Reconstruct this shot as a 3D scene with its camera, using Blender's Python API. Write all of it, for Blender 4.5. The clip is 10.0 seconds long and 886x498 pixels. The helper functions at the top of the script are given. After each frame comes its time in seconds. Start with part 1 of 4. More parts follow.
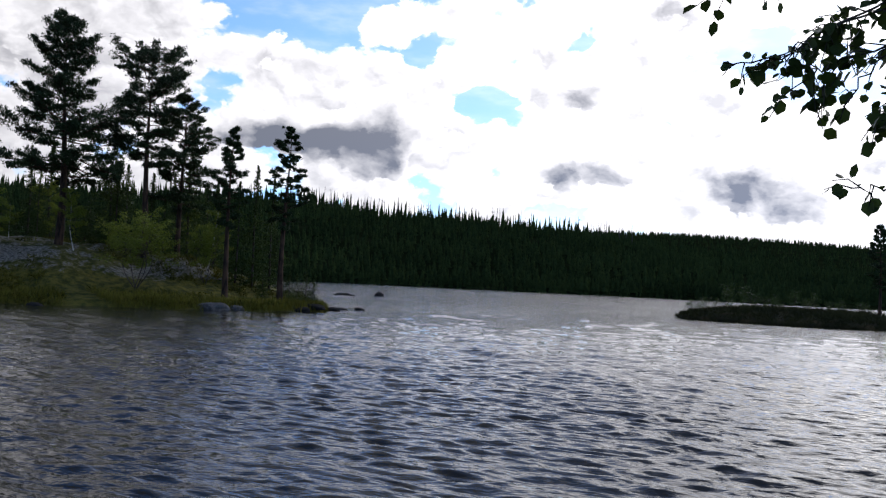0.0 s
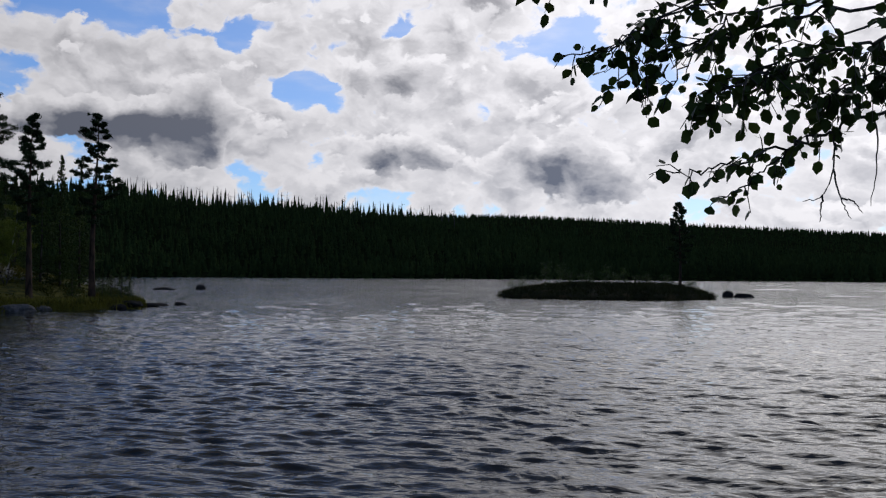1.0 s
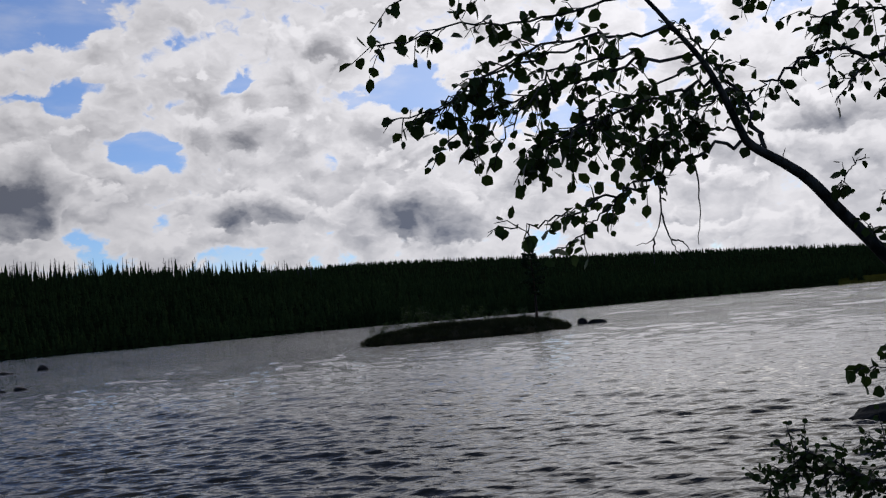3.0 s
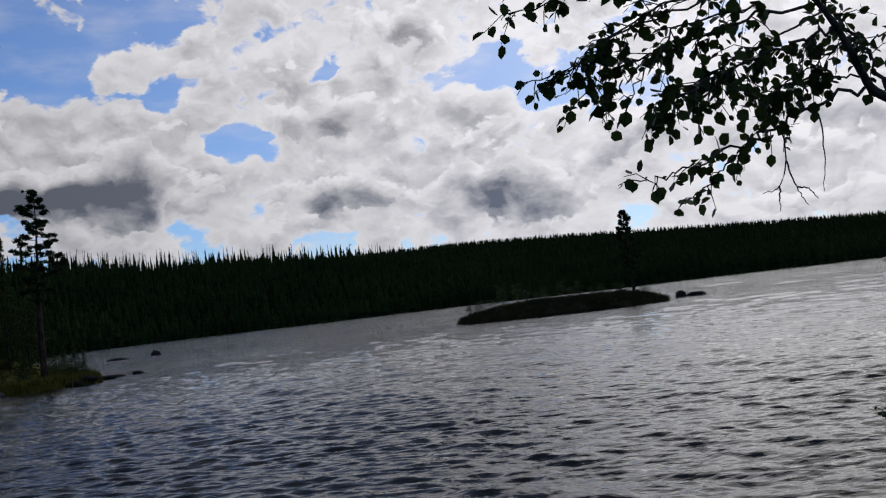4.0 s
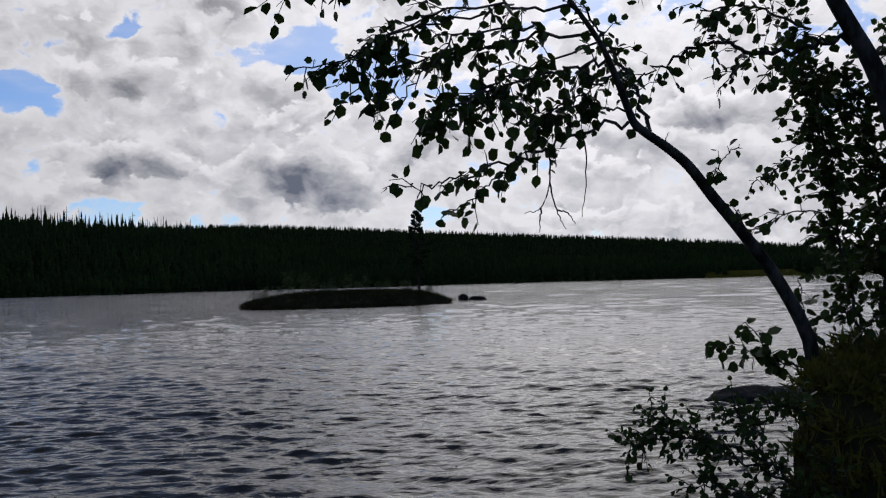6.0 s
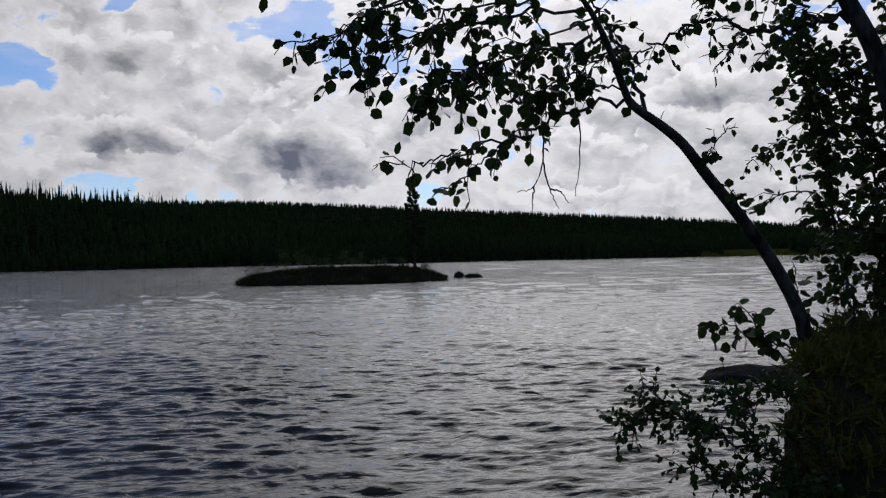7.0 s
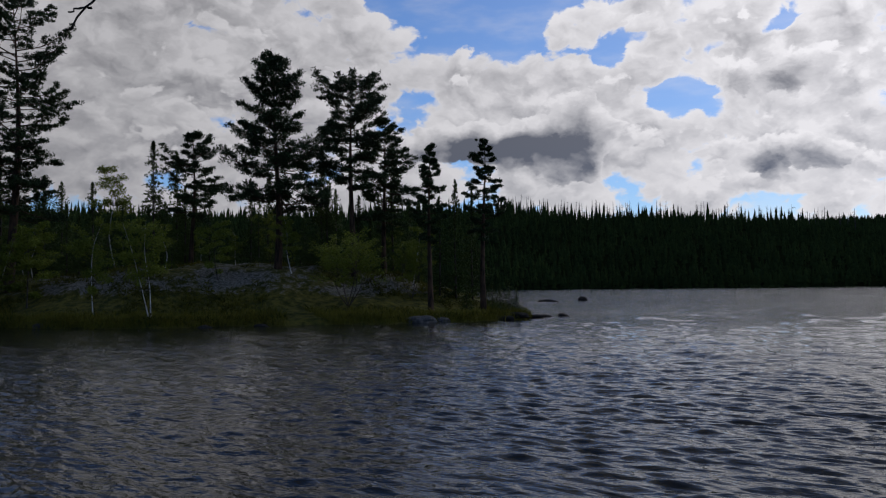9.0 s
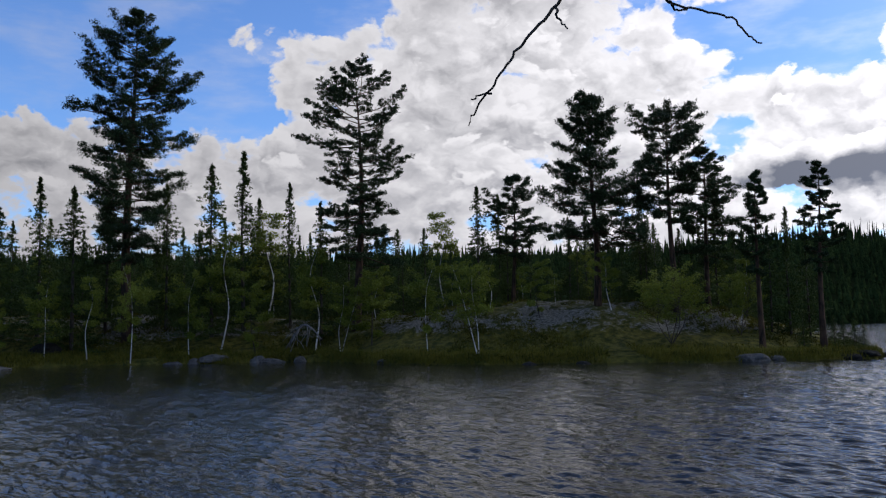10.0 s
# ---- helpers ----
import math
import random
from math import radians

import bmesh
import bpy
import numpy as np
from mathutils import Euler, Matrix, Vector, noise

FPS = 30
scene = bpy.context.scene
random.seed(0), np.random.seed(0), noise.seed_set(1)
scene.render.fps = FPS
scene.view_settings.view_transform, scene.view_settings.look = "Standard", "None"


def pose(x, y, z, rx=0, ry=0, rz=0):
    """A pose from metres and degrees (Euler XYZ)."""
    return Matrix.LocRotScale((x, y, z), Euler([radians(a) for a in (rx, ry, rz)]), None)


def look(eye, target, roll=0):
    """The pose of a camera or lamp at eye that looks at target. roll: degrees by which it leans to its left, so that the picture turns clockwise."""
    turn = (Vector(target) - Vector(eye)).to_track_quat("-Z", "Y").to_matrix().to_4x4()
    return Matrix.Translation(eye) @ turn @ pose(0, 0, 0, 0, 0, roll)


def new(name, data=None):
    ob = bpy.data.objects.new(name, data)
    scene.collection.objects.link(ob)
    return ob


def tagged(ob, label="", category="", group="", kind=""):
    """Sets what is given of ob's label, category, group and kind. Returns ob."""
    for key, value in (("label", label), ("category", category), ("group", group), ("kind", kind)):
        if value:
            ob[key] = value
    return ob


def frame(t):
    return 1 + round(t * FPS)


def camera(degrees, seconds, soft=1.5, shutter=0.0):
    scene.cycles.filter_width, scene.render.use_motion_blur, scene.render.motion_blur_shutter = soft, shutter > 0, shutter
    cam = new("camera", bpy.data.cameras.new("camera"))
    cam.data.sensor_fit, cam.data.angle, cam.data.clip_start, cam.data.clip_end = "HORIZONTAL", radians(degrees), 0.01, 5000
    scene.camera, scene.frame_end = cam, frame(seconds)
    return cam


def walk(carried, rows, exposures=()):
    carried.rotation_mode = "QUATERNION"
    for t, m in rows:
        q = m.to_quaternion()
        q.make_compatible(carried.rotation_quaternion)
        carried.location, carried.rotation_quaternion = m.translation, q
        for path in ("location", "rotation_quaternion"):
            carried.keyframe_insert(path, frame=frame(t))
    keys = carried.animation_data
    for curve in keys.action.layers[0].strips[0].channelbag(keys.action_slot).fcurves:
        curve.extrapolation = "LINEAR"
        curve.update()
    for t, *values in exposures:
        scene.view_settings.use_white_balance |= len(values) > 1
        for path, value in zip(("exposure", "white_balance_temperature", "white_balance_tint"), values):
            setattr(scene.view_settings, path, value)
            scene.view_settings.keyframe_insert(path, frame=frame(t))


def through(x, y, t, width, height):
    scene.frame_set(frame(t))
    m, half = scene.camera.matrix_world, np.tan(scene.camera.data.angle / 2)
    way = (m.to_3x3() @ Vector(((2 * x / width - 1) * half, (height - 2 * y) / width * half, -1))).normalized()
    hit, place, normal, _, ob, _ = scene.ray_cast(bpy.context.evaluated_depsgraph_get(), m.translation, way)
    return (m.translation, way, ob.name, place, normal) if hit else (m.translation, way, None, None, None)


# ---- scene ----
EYE_Z = 1.8


def aim(x, y, dz, yaw, pitch, roll):
    """A camera pose from its place (dz above the usual eye height) and its turn in degrees; yaw grows to the left of +Y."""
    a, e = radians(yaw), radians(pitch)
    eye = Vector((x, y, EYE_Z + dz))
    return look(eye, eye + Vector((-math.sin(a) * math.cos(e), math.cos(a) * math.cos(e), math.sin(e))), roll)


ROWS = (
    (0, 0.088, -0.022, -0.034, 17.72, 2.25, 2.72),
    (0.5, 0.049, -0.064, -0.036, 10.42, 1.79, 1.48),
    (1, 0.021, -0.019, -0.019, 6.00, 1.62, 0.34),
    (1.5, 0.041, 0.010, -0.025, 1.95, 1.41, -0.94),
    (2, 0.097, 0.062, -0.013, -2.60, 2.11, -1.15),
    (2.2, 0.070, 0.045, 0.003, -3.55, 2.64, -0.41),
    (3.3, 0.070, 0.063, 0.060, -3.86, 4.56, -8.57),
    (3.5, -0.013, 0.008, 0.033, -3.70, 4.50, -10.49),
    (4, -0.093, -0.124, -0.022, 2.56, 3.59, -6.78),
    (4.5, -0.081, -0.146, 0.020, 2.21, 3.34, -6.70),
    (5, -0.064, -0.055, -0.004, 1.85, 3.55, -5.51),
    (5.5, 0.012, -0.004, 0.004, -6.86, 2.88, -3.22),
    (5.7, 0.023, 0.002, 0.003, -9.84, 2.42, -3.11),
    (6.8, 0.090, 0.048, 0.001, -11.88, 0.96, -0.26),
    (7, 0.065, 0.042, 0.007, -11.38, 0.49, -1.25),
    (7.2, 0.048, 0.038, 0.026, -11.14, 0.12, -2.22),
    (7.5, -0.005, 0.010, 0.021, -7.71, -0.38, -3.53),
    (7.6, -0.016, 0.003, 0.010, -4.11, -0.49, -3.34),
    (7.7, -0.029, -0.001, 0.001, -0.42, -0.52, -3.91),
    (7.8, -0.041, -0.001, -0.009, 3.50, -0.42, -4.27),
    (7.9, -0.056, 0.002, -0.021, 8.03, -0.08, -4.91),
    (8, -0.071, 0.009, -0.036, 11.95, 0.37, -4.46),
    (8.2, -0.040, 0.016, -0.021, 18.49, 1.26, -3.87),
    (8.6, 0.018, 0.043, -0.002, 24.85, 1.84, -1.66),
    (9, 0.043, 0.109, -0.027, 31.07, 2.44, -0.63),
    (9.5, -0.012, 0.073, -0.023, 37.45, 3.10, 0.17),
    (9.6, -0.026, 0.056, -0.009, 39.99, 3.90, -0.44),
    (9.7, -0.039, 0.036, 0.003, 42.86, 4.52, -0.14),
    (9.8, -0.055, 0.018, 0.017, 46.81, 5.13, -0.15),
    (9.9, -0.070, 0.006, 0.030, 48.46, 5.65, -0.72),
    (10, -0.087, -0.009, 0.046, 51.97, 5.14, -1.13),
)
EXPOSURES = ((0.0, 1.0), (0.4, 0.7), (1.0, 0.1), (2.0, -0.08), (4.5, -0.1), (5.5, -0.08), (7.0, -0.12), (7.6, -0.15), (8.0, -0.25), (8.6, -0.05), (9.3, 0.2), (9.6, 0.45), (10.0, 0.85))
cam = camera(54.8, 10.0, soft=1.2)
walk(cam, [(t, aim(*row)) for t, *row in ROWS], EXPOSURES)

# ---- world and sun ----
SUN_AZ, SUN_EL = -21.0, 33.0


class Nodes:
    """Short forms for node trees."""

    def __init__(self, tree):
        self.tree = tree
        tree.nodes.clear()

    def link(self, a, b):
        self.tree.links.new(a, b)

    def put(self, socket, value):
        if hasattr(value, "is_output"):
            self.link(value, socket)
        elif isinstance(value, (tuple, list)) and len(value) == 3 and socket.type == "RGBA":
            socket.default_value = (*value, 1)
        else:
            socket.default_value = value

    def math(self, op, a, b=0.0, c=0.0, clamp=False):
        node = self.tree.nodes.new("ShaderNodeMath")
        node.operation, node.use_clamp = op, clamp
        for socket, value in zip(node.inputs, (a, b, c)):
            self.put(socket, value)
        return node.outputs[0]

    def smooth(self, value, low, high, to_low=0.0, to_high=1.0):
        node = self.tree.nodes.new("ShaderNodeMapRange")
        node.interpolation_type = "SMOOTHSTEP"
        for i, v in enumerate((value, low, high, to_low, to_high)):
            self.put(node.inputs[i], v)
        return node.outputs[0]

    def linear(self, value, low, high, to_low=0.0, to_high=1.0):
        node = self.tree.nodes.new("ShaderNodeMapRange")
        for i, v in enumerate((value, low, high, to_low, to_high)):
            self.put(node.inputs[i], v)
        return node.outputs[0]

    def noise(self, vector, scale, detail=4.0, rough=0.5, distortion=0.0):
        node = self.tree.nodes.new("ShaderNodeTexNoise")
        if vector is not None:
            self.link(vector, node.inputs["Vector"])
        for key, v in (("Scale", scale), ("Detail", detail), ("Roughness", rough), ("Distortion", distortion)):
            node.inputs[key].default_value = v
        return node.outputs["Fac"]

    def mix(self, fac, a, b):
        node = self.tree.nodes.new("ShaderNodeMix")
        node.data_type = "RGBA"
        self.put(node.inputs[0], fac)
        self.put(node.inputs[6], a)
        self.put(node.inputs[7], b)
        return node.outputs[2]

    def xyz(self, x, y, z):
        node = self.tree.nodes.new("ShaderNodeCombineXYZ")
        for socket, value in zip(node.inputs, (x, y, z)):
            self.put(socket, value)
        return node.outputs[0]

    def scaled(self, vector, factor):
        node = self.tree.nodes.new("ShaderNodeVectorMath")
        node.operation = "MULTIPLY"
        self.link(vector, node.inputs[0])
        node.inputs[1].default_value = factor
        return node.outputs[0]


def make_sky():
    world = bpy.data.worlds.new("sky")
    scene.world = world
    world.use_nodes = True
    n = Nodes(world.node_tree)
    coord = world.node_tree.nodes.new("ShaderNodeTexCoord").outputs["Generated"]
    split = world.node_tree.nodes.new("ShaderNodeSeparateXYZ")
    n.link(coord, split.inputs[0])
    x, y, z = split.outputs
    az = n.math("MULTIPLY", n.math("ARCTAN2", n.math("MULTIPLY", x, -1.0), y), 57.2958)
    el = n.math("MULTIPLY", n.math("ARCSINE", z), 57.2958)
    # outlines are ragged: noise bends the sky's degrees a little
    up = n.math("MULTIPLY", el, 1.5)
    flat = n.xyz(az, up, 0.0)

    def bent(value, seed, coarse, fine):
        shift = n.xyz(n.math("ADD", az, seed), up, 3.0)
        a = n.math("MULTIPLY", n.math("SUBTRACT", n.noise(shift, 0.22, 2, 0.5), 0.5), coarse)
        b = n.math("MULTIPLY", n.math("SUBTRACT", n.noise(shift, 0.9, 5, 0.6), 0.5), fine)
        return n.math("ADD", value, n.math("ADD", a, b))
    waz, wel = bent(az, 200.0, 4.0, 1.5), bent(el, 400.0, 2.0, 1.0)

    def field(groups, lift=0.0):
        """The sum of soft ovals: azimuth, elevation, half widths (degrees), amount; lift looks that much higher up."""
        total = None
        for a, e, wa, we, amount in groups:
            u = n.math("DIVIDE", n.math("SUBTRACT", waz, a), wa)
            v = n.math("DIVIDE", n.math("SUBTRACT", wel, e - lift), we)
            d2 = n.math("MULTIPLY_ADD", u, u, n.math("MULTIPLY", v, v))
            b = n.math("MULTIPLY", n.math("EXPONENT", n.math("MULTIPLY", d2, -1.0)), amount)
            total = b if total is None else n.math("ADD", total, b)
        return total

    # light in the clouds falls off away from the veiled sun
    sun = Vector((-math.sin(radians(SUN_AZ)) * math.cos(radians(SUN_EL)), math.cos(radians(SUN_AZ)) * math.cos(radians(SUN_EL)), math.sin(radians(SUN_EL))))
    dot = world.node_tree.nodes.new("ShaderNodeVectorMath")
    dot.operation = "DOT_PRODUCT"
    n.link(coord, dot.inputs[0])
    dot.inputs[1].default_value = sun
    half = n.math("MULTIPLY_ADD", dot.outputs["Value"], 0.5, 0.5)
    wide = n.math("POWER", half, 3.0)
    glow = n.math("POWER", half, 40.0)
    # clouds dimmed from 18 degrees up, mostly unseen, to darken water and headland
    overhead_dim = n.linear(el, 18.0, 34.0, 1.0, 0.62)
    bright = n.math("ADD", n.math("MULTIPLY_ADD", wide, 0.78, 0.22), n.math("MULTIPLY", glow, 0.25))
    bright = n.math("MULTIPLY", bright, overhead_dim)
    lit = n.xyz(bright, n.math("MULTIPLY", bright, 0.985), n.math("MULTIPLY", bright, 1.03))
    shade = n.math("MULTIPLY_ADD", wide, 0.15, 0.03)
    tint = n.mix(n.linear(el, 4.0, 15.0), (0.80, 0.95, 1.36), (0.94, 0.97, 1.16))
    dark = n.tree.nodes.new("ShaderNodeVectorMath")
    dark.operation = "SCALE"
    n.link(tint, dark.inputs[0])
    n.link(shade, dark.inputs["Scale"])

    def heap(lift, seed):
        """Heaped rounded domes with ragged wisps."""
        node = n.tree.nodes.new("ShaderNodeTexVoronoi")
        node.feature = "SMOOTH_F1"
        n.link(n.xyz(n.math("ADD", waz, seed - 0.5 * lift), n.math("MULTIPLY", n.math("ADD", wel, lift), 1.35), seed), node.inputs["Vector"])
        for key, value in (("Scale", 0.30), ("Detail", 3.0), ("Roughness", 0.55), ("Smoothness", 0.4)):
            node.inputs[key].default_value = value
        wisps = n.noise(n.xyz(n.math("ADD", az, seed - 0.5 * lift), n.math("ADD", up, 1.5 * lift), seed), 0.26, 8, 0.56, 0.15)
        return n.math("ADD", n.math("MULTIPLY", n.math("SUBTRACT", wisps, 0.5), 1.3), n.math("MULTIPLY", n.math("SUBTRACT", 0.45, node.outputs["Distance"]), 0.9))

    # added broken cloud, unseen overhead and behind: bluer and greyer, to dim the scene
    away = n.math("MAXIMUM", n.linear(el, 19.0, 30.0), n.linear(n.math("ABSOLUTE", n.math("SUBTRACT", az, 22.0)), 66.0, 85.0))
    loose = n.math("MULTIPLY", n.math("SUBTRACT", n.noise(flat, 0.045, 3, 0.5), 0.56), n.math("MULTIPLY", away, 6.0))

    # the pale deck behind: its openings show the blue
    here, above = heap(0.0, 7.3), heap(0.8, 7.3)
    gaps = field(CLOUD_GAPS)
    d = n.math("ADD", n.math("ADD", n.math("ADD", gaps, field(CLOUD_BANKS)), 0.72), n.math("ADD", loose, n.math("MULTIPLY", here, 0.9)))
    cover = n.smooth(d, -0.06, 0.18)
    body = n.smooth(d, 0.0, 0.55)
    lean = n.linear(n.math("SUBTRACT", above, here), -0.45, 0.45, -0.5, 0.5)
    grey = n.math("ADD", n.math("MULTIPLY", away, 0.45), n.math("MULTIPLY_ADD", body, 0.30, 0.03))
    grey = n.math("ADD", grey, n.math("MULTIPLY", lean, n.math("MULTIPLY_ADD", body, 0.45, 0.10)), clamp=True)
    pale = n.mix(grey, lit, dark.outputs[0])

    # the nearer cumulus: bright tops, grey undersides
    def cumulus(lift):
        return n.math("MULTIPLY_ADD", field(CLOUD_CORES, lift), 1.5, n.math("ADD", gaps, n.math("MULTIPLY_ADD", heap(lift, 31.0), 1.15, 0.17)))
    front, over = cumulus(0.0), cumulus(0.75)
    near_cover = n.smooth(front, -0.03, 0.20)
    near_grey = n.linear(n.math("ADD", over, n.math("MULTIPLY", front, 0.25)), -0.15, 1.32, 0.0, 0.98)
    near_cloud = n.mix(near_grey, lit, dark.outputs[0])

    sky = world.node_tree.nodes.new("ShaderNodeTexSky")
    sky.sky_type, sky.sun_disc = "NISHITA", False
    sky.sun_elevation, sky.sun_rotation = radians(SUN_EL), radians(-SUN_AZ)
    sky.altitude, sky.air_density, sky.dust_density = 200, 1.0, 0.4
    blue = n.scaled(sky.outputs[0], (0.050, 0.070, 0.105))
    # thin high veil, thicker towards the sun
    veil = n.math("ADD", n.smooth(n.noise(n.xyz(az, n.math("MULTIPLY", el, 3.0), 50.0), 0.14, 5, 0.55), 0.42, 0.75, 0.0, 0.30), n.math("MULTIPLY", n.math("POWER", half, 14.0), 0.45), clamp=True)
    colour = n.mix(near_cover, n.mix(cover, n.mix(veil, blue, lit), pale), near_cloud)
    background = world.node_tree.nodes.new("ShaderNodeBackground")
    n.link(colour, background.inputs[0])
    background.inputs[1].default_value = 1.0
    out = world.node_tree.nodes.new("ShaderNodeOutputWorld")
    n.link(background.outputs[0], out.inputs[0])


# openings of blue sky, heaped banks and their grey undersides: azimuth, elevation, half widths (degrees), amount
CLOUD_GAPS = (
    (28.0, 16.8, 4.1, 1.6, -1.1), (30.0, 18.6, 4.0, 1.2, -0.9), (20.0, 15.2, 1.8, 1.1, -0.8), (15.6, 11.7, 2.6, 1.0, -0.9), (9.4, 16.1, 2.0, 0.7, -0.7),
    (-1.9, 15.2, 2.6, 1.8, -0.9), (-6.2, 12.9, 2.6, 1.6, -0.8), (3.5, 11.0, 1.4, 0.6, -0.6), (46.5, 10.5, 1.2, 0.5, -0.5), (-35.1, 13.0, 2.4, 1.2, -0.5),
    (74.0, 17.4, 8.0, 4.2, -1.5), (65.4, 14.0, 2.6, 2.4, -1.1), (62.0, 21.2, 7.0, 1.5, -1.0), (28.0, 18.2, 5.0, 1.5, -0.6), (19.5, 20.0, 3.0, 1.2, -0.5),
)
CLOUD_BANKS = (
    (47.3, 14.1, 10.5, 5.4, 0.5), (77.5, 11.3, 4.1, 1.8, 0.7), (63.4, 10.8, 3.4, 2.2, 0.5), (27.5, 13.0, 4.1, 1.6, 0.35), (24.7, 12.4, 5.8, 2.0, 0.3),
    (9.7, 14.2, 6.2, 1.9, 0.55), (9.2, 8.6, 7.8, 2.0, 0.3), (-0.2, 12.1, 2.6, 1.8, 0.5), (6.1, 12.6, 4.4, 2.2, 0.2), (-3.1, 7.0, 6.1, 2.2, 0.35),
    (20.3, 9.8, 5.8, 2.6, 0.35), (20.8, 15.1, 0.8, 1.1, 0.5), (-26.0, 8.0, 12.0, 5.0, 0.3),
)
CLOUD_CORES = (
    (44.1, 15.6, 6.0, 2.2, 0.42), (48.4, 11.0, 4.1, 1.5, 0.40), (22.0, 12.1, 2.0, 1.2, 0.50), (25.5, 10.0, 6.1, 1.1, 0.65), (10.6, 13.2, 5.6, 1.5, 0.75),
    (8.8, 8.1, 4.6, 1.7, 0.85), (-1.1, 7.8, 2.7, 1.5, 0.5), (-0.6, 11.3, 2.0, 1.2, 0.5), (-3.6, 6.3, 4.4, 1.9, 0.8), (-8.0, 8.5, 2.0, 1.0, 0.6),
    (-29.8, 10.4, 4.2, 1.3, 0.85), (-21.5, 7.4, 1.6, 1.1, 0.6), (-21.8, 4.2, 5.4, 1.0, 0.55), (23.0, 8.9, 4.1, 2.0, 0.75), (4.1, 18.3, 4.5, 1.2, 0.6),
    (17.4, 17.4, 3.4, 0.9, 0.45), (-11.3, 10.3, 3.0, 1.1, 0.65), (31.5, 9.4, 6.8, 1.0, 0.75), (57.4, 12.0, 2.7, 1.2, 0.2), (77.1, 9.2, 3.1, 0.7, 0.6),
)
make_sky()
sun_lamp = new("sun", bpy.data.lights.new("sun", "SUN"))
sun_lamp.data.energy, sun_lamp.data.angle, sun_lamp.data.color = 0.45, radians(40), (1.0, 0.95, 0.88)
sun_lamp.matrix_world = look((0, 0, 60), (60 * math.sin(radians(SUN_AZ)) * math.cos(radians(SUN_EL)), -60 * math.cos(radians(SUN_AZ)) * math.cos(radians(SUN_EL)), 60 - 60 * math.sin(radians(SUN_EL))))

# ---- materials ----


def material(name, rough=0.8, spec=0.3):
    m = bpy.data.materials.new(name)
    m.use_nodes = True
    n = Nodes(m.node_tree)
    shader = m.node_tree.nodes.new("ShaderNodeBsdfPrincipled")
    out = m.node_tree.nodes.new("ShaderNodeOutputMaterial")
    n.link(shader.outputs[0], out.inputs[0])
    shader.inputs["Roughness"].default_value = rough
    shader.inputs["Specular IOR Level"].default_value = spec
    where = m.node_tree.nodes.new("ShaderNodeNewGeometry").outputs["Position"]
    return m, n, shader, where


def bumped(n, shader, height, strength, distance):
    node = n.tree.nodes.new("ShaderNodeBump")
    node.inputs["Strength"].default_value, node.inputs["Distance"].default_value = strength, distance
    n.link(height, node.inputs["Height"])
    n.link(node.outputs[0], shader.inputs["Normal"])


def leafy(name, dark, light, rough=0.6, through=0.25, spread=0.35, spec=0.12):
    """Leaves and needles: hue and brightness vary from piece to piece and from patch to patch; a little light passes through."""
    m, n, shader, where = material(name, rough, spec)
    island = n.tree.nodes.new("ShaderNodeNewGeometry").outputs["Random Per Island"]
    patch = n.noise(where, spread, 3)
    fac = n.math("MULTIPLY_ADD", island, 0.55, n.linear(patch, 0.3, 0.7, -0.1, 0.55), clamp=True)
    colour = n.mix(fac, dark, light)
    n.link(colour, shader.inputs["Base Color"])
    translucent = n.tree.nodes.new("ShaderNodeBsdfTranslucent")
    n.link(colour, translucent.inputs[0])
    mixed = n.tree.nodes.new("ShaderNodeMixShader")
    mixed.inputs[0].default_value = through
    n.link(shader.outputs[0], mixed.inputs[1])
    n.link(translucent.outputs[0], mixed.inputs[2])
    out = [node for node in n.tree.nodes if node.bl_idname == "ShaderNodeOutputMaterial"][0]
    n.link(mixed.outputs[0], out.inputs[0])
    return m


def bark(name, dark, light, scale, marks=None):
    m, n, shader, where = material(name, 0.9, 0.2)
    long = n.scaled(where, (1, 1, 0.25))
    grain = n.noise(long, scale, 6, 0.65)
    colour = n.mix(n.smooth(grain, 0.35, 0.65), dark, light)
    if marks:
        band = n.noise(n.scaled(where, (1, 1, 5)), scale * 0.5, 3)
        colour = n.mix(n.smooth(band, 0.56, 0.62), colour, marks)
    n.link(colour, shader.inputs["Base Color"])
    bumped(n, shader, grain, 0.8, 0.01)
    return m


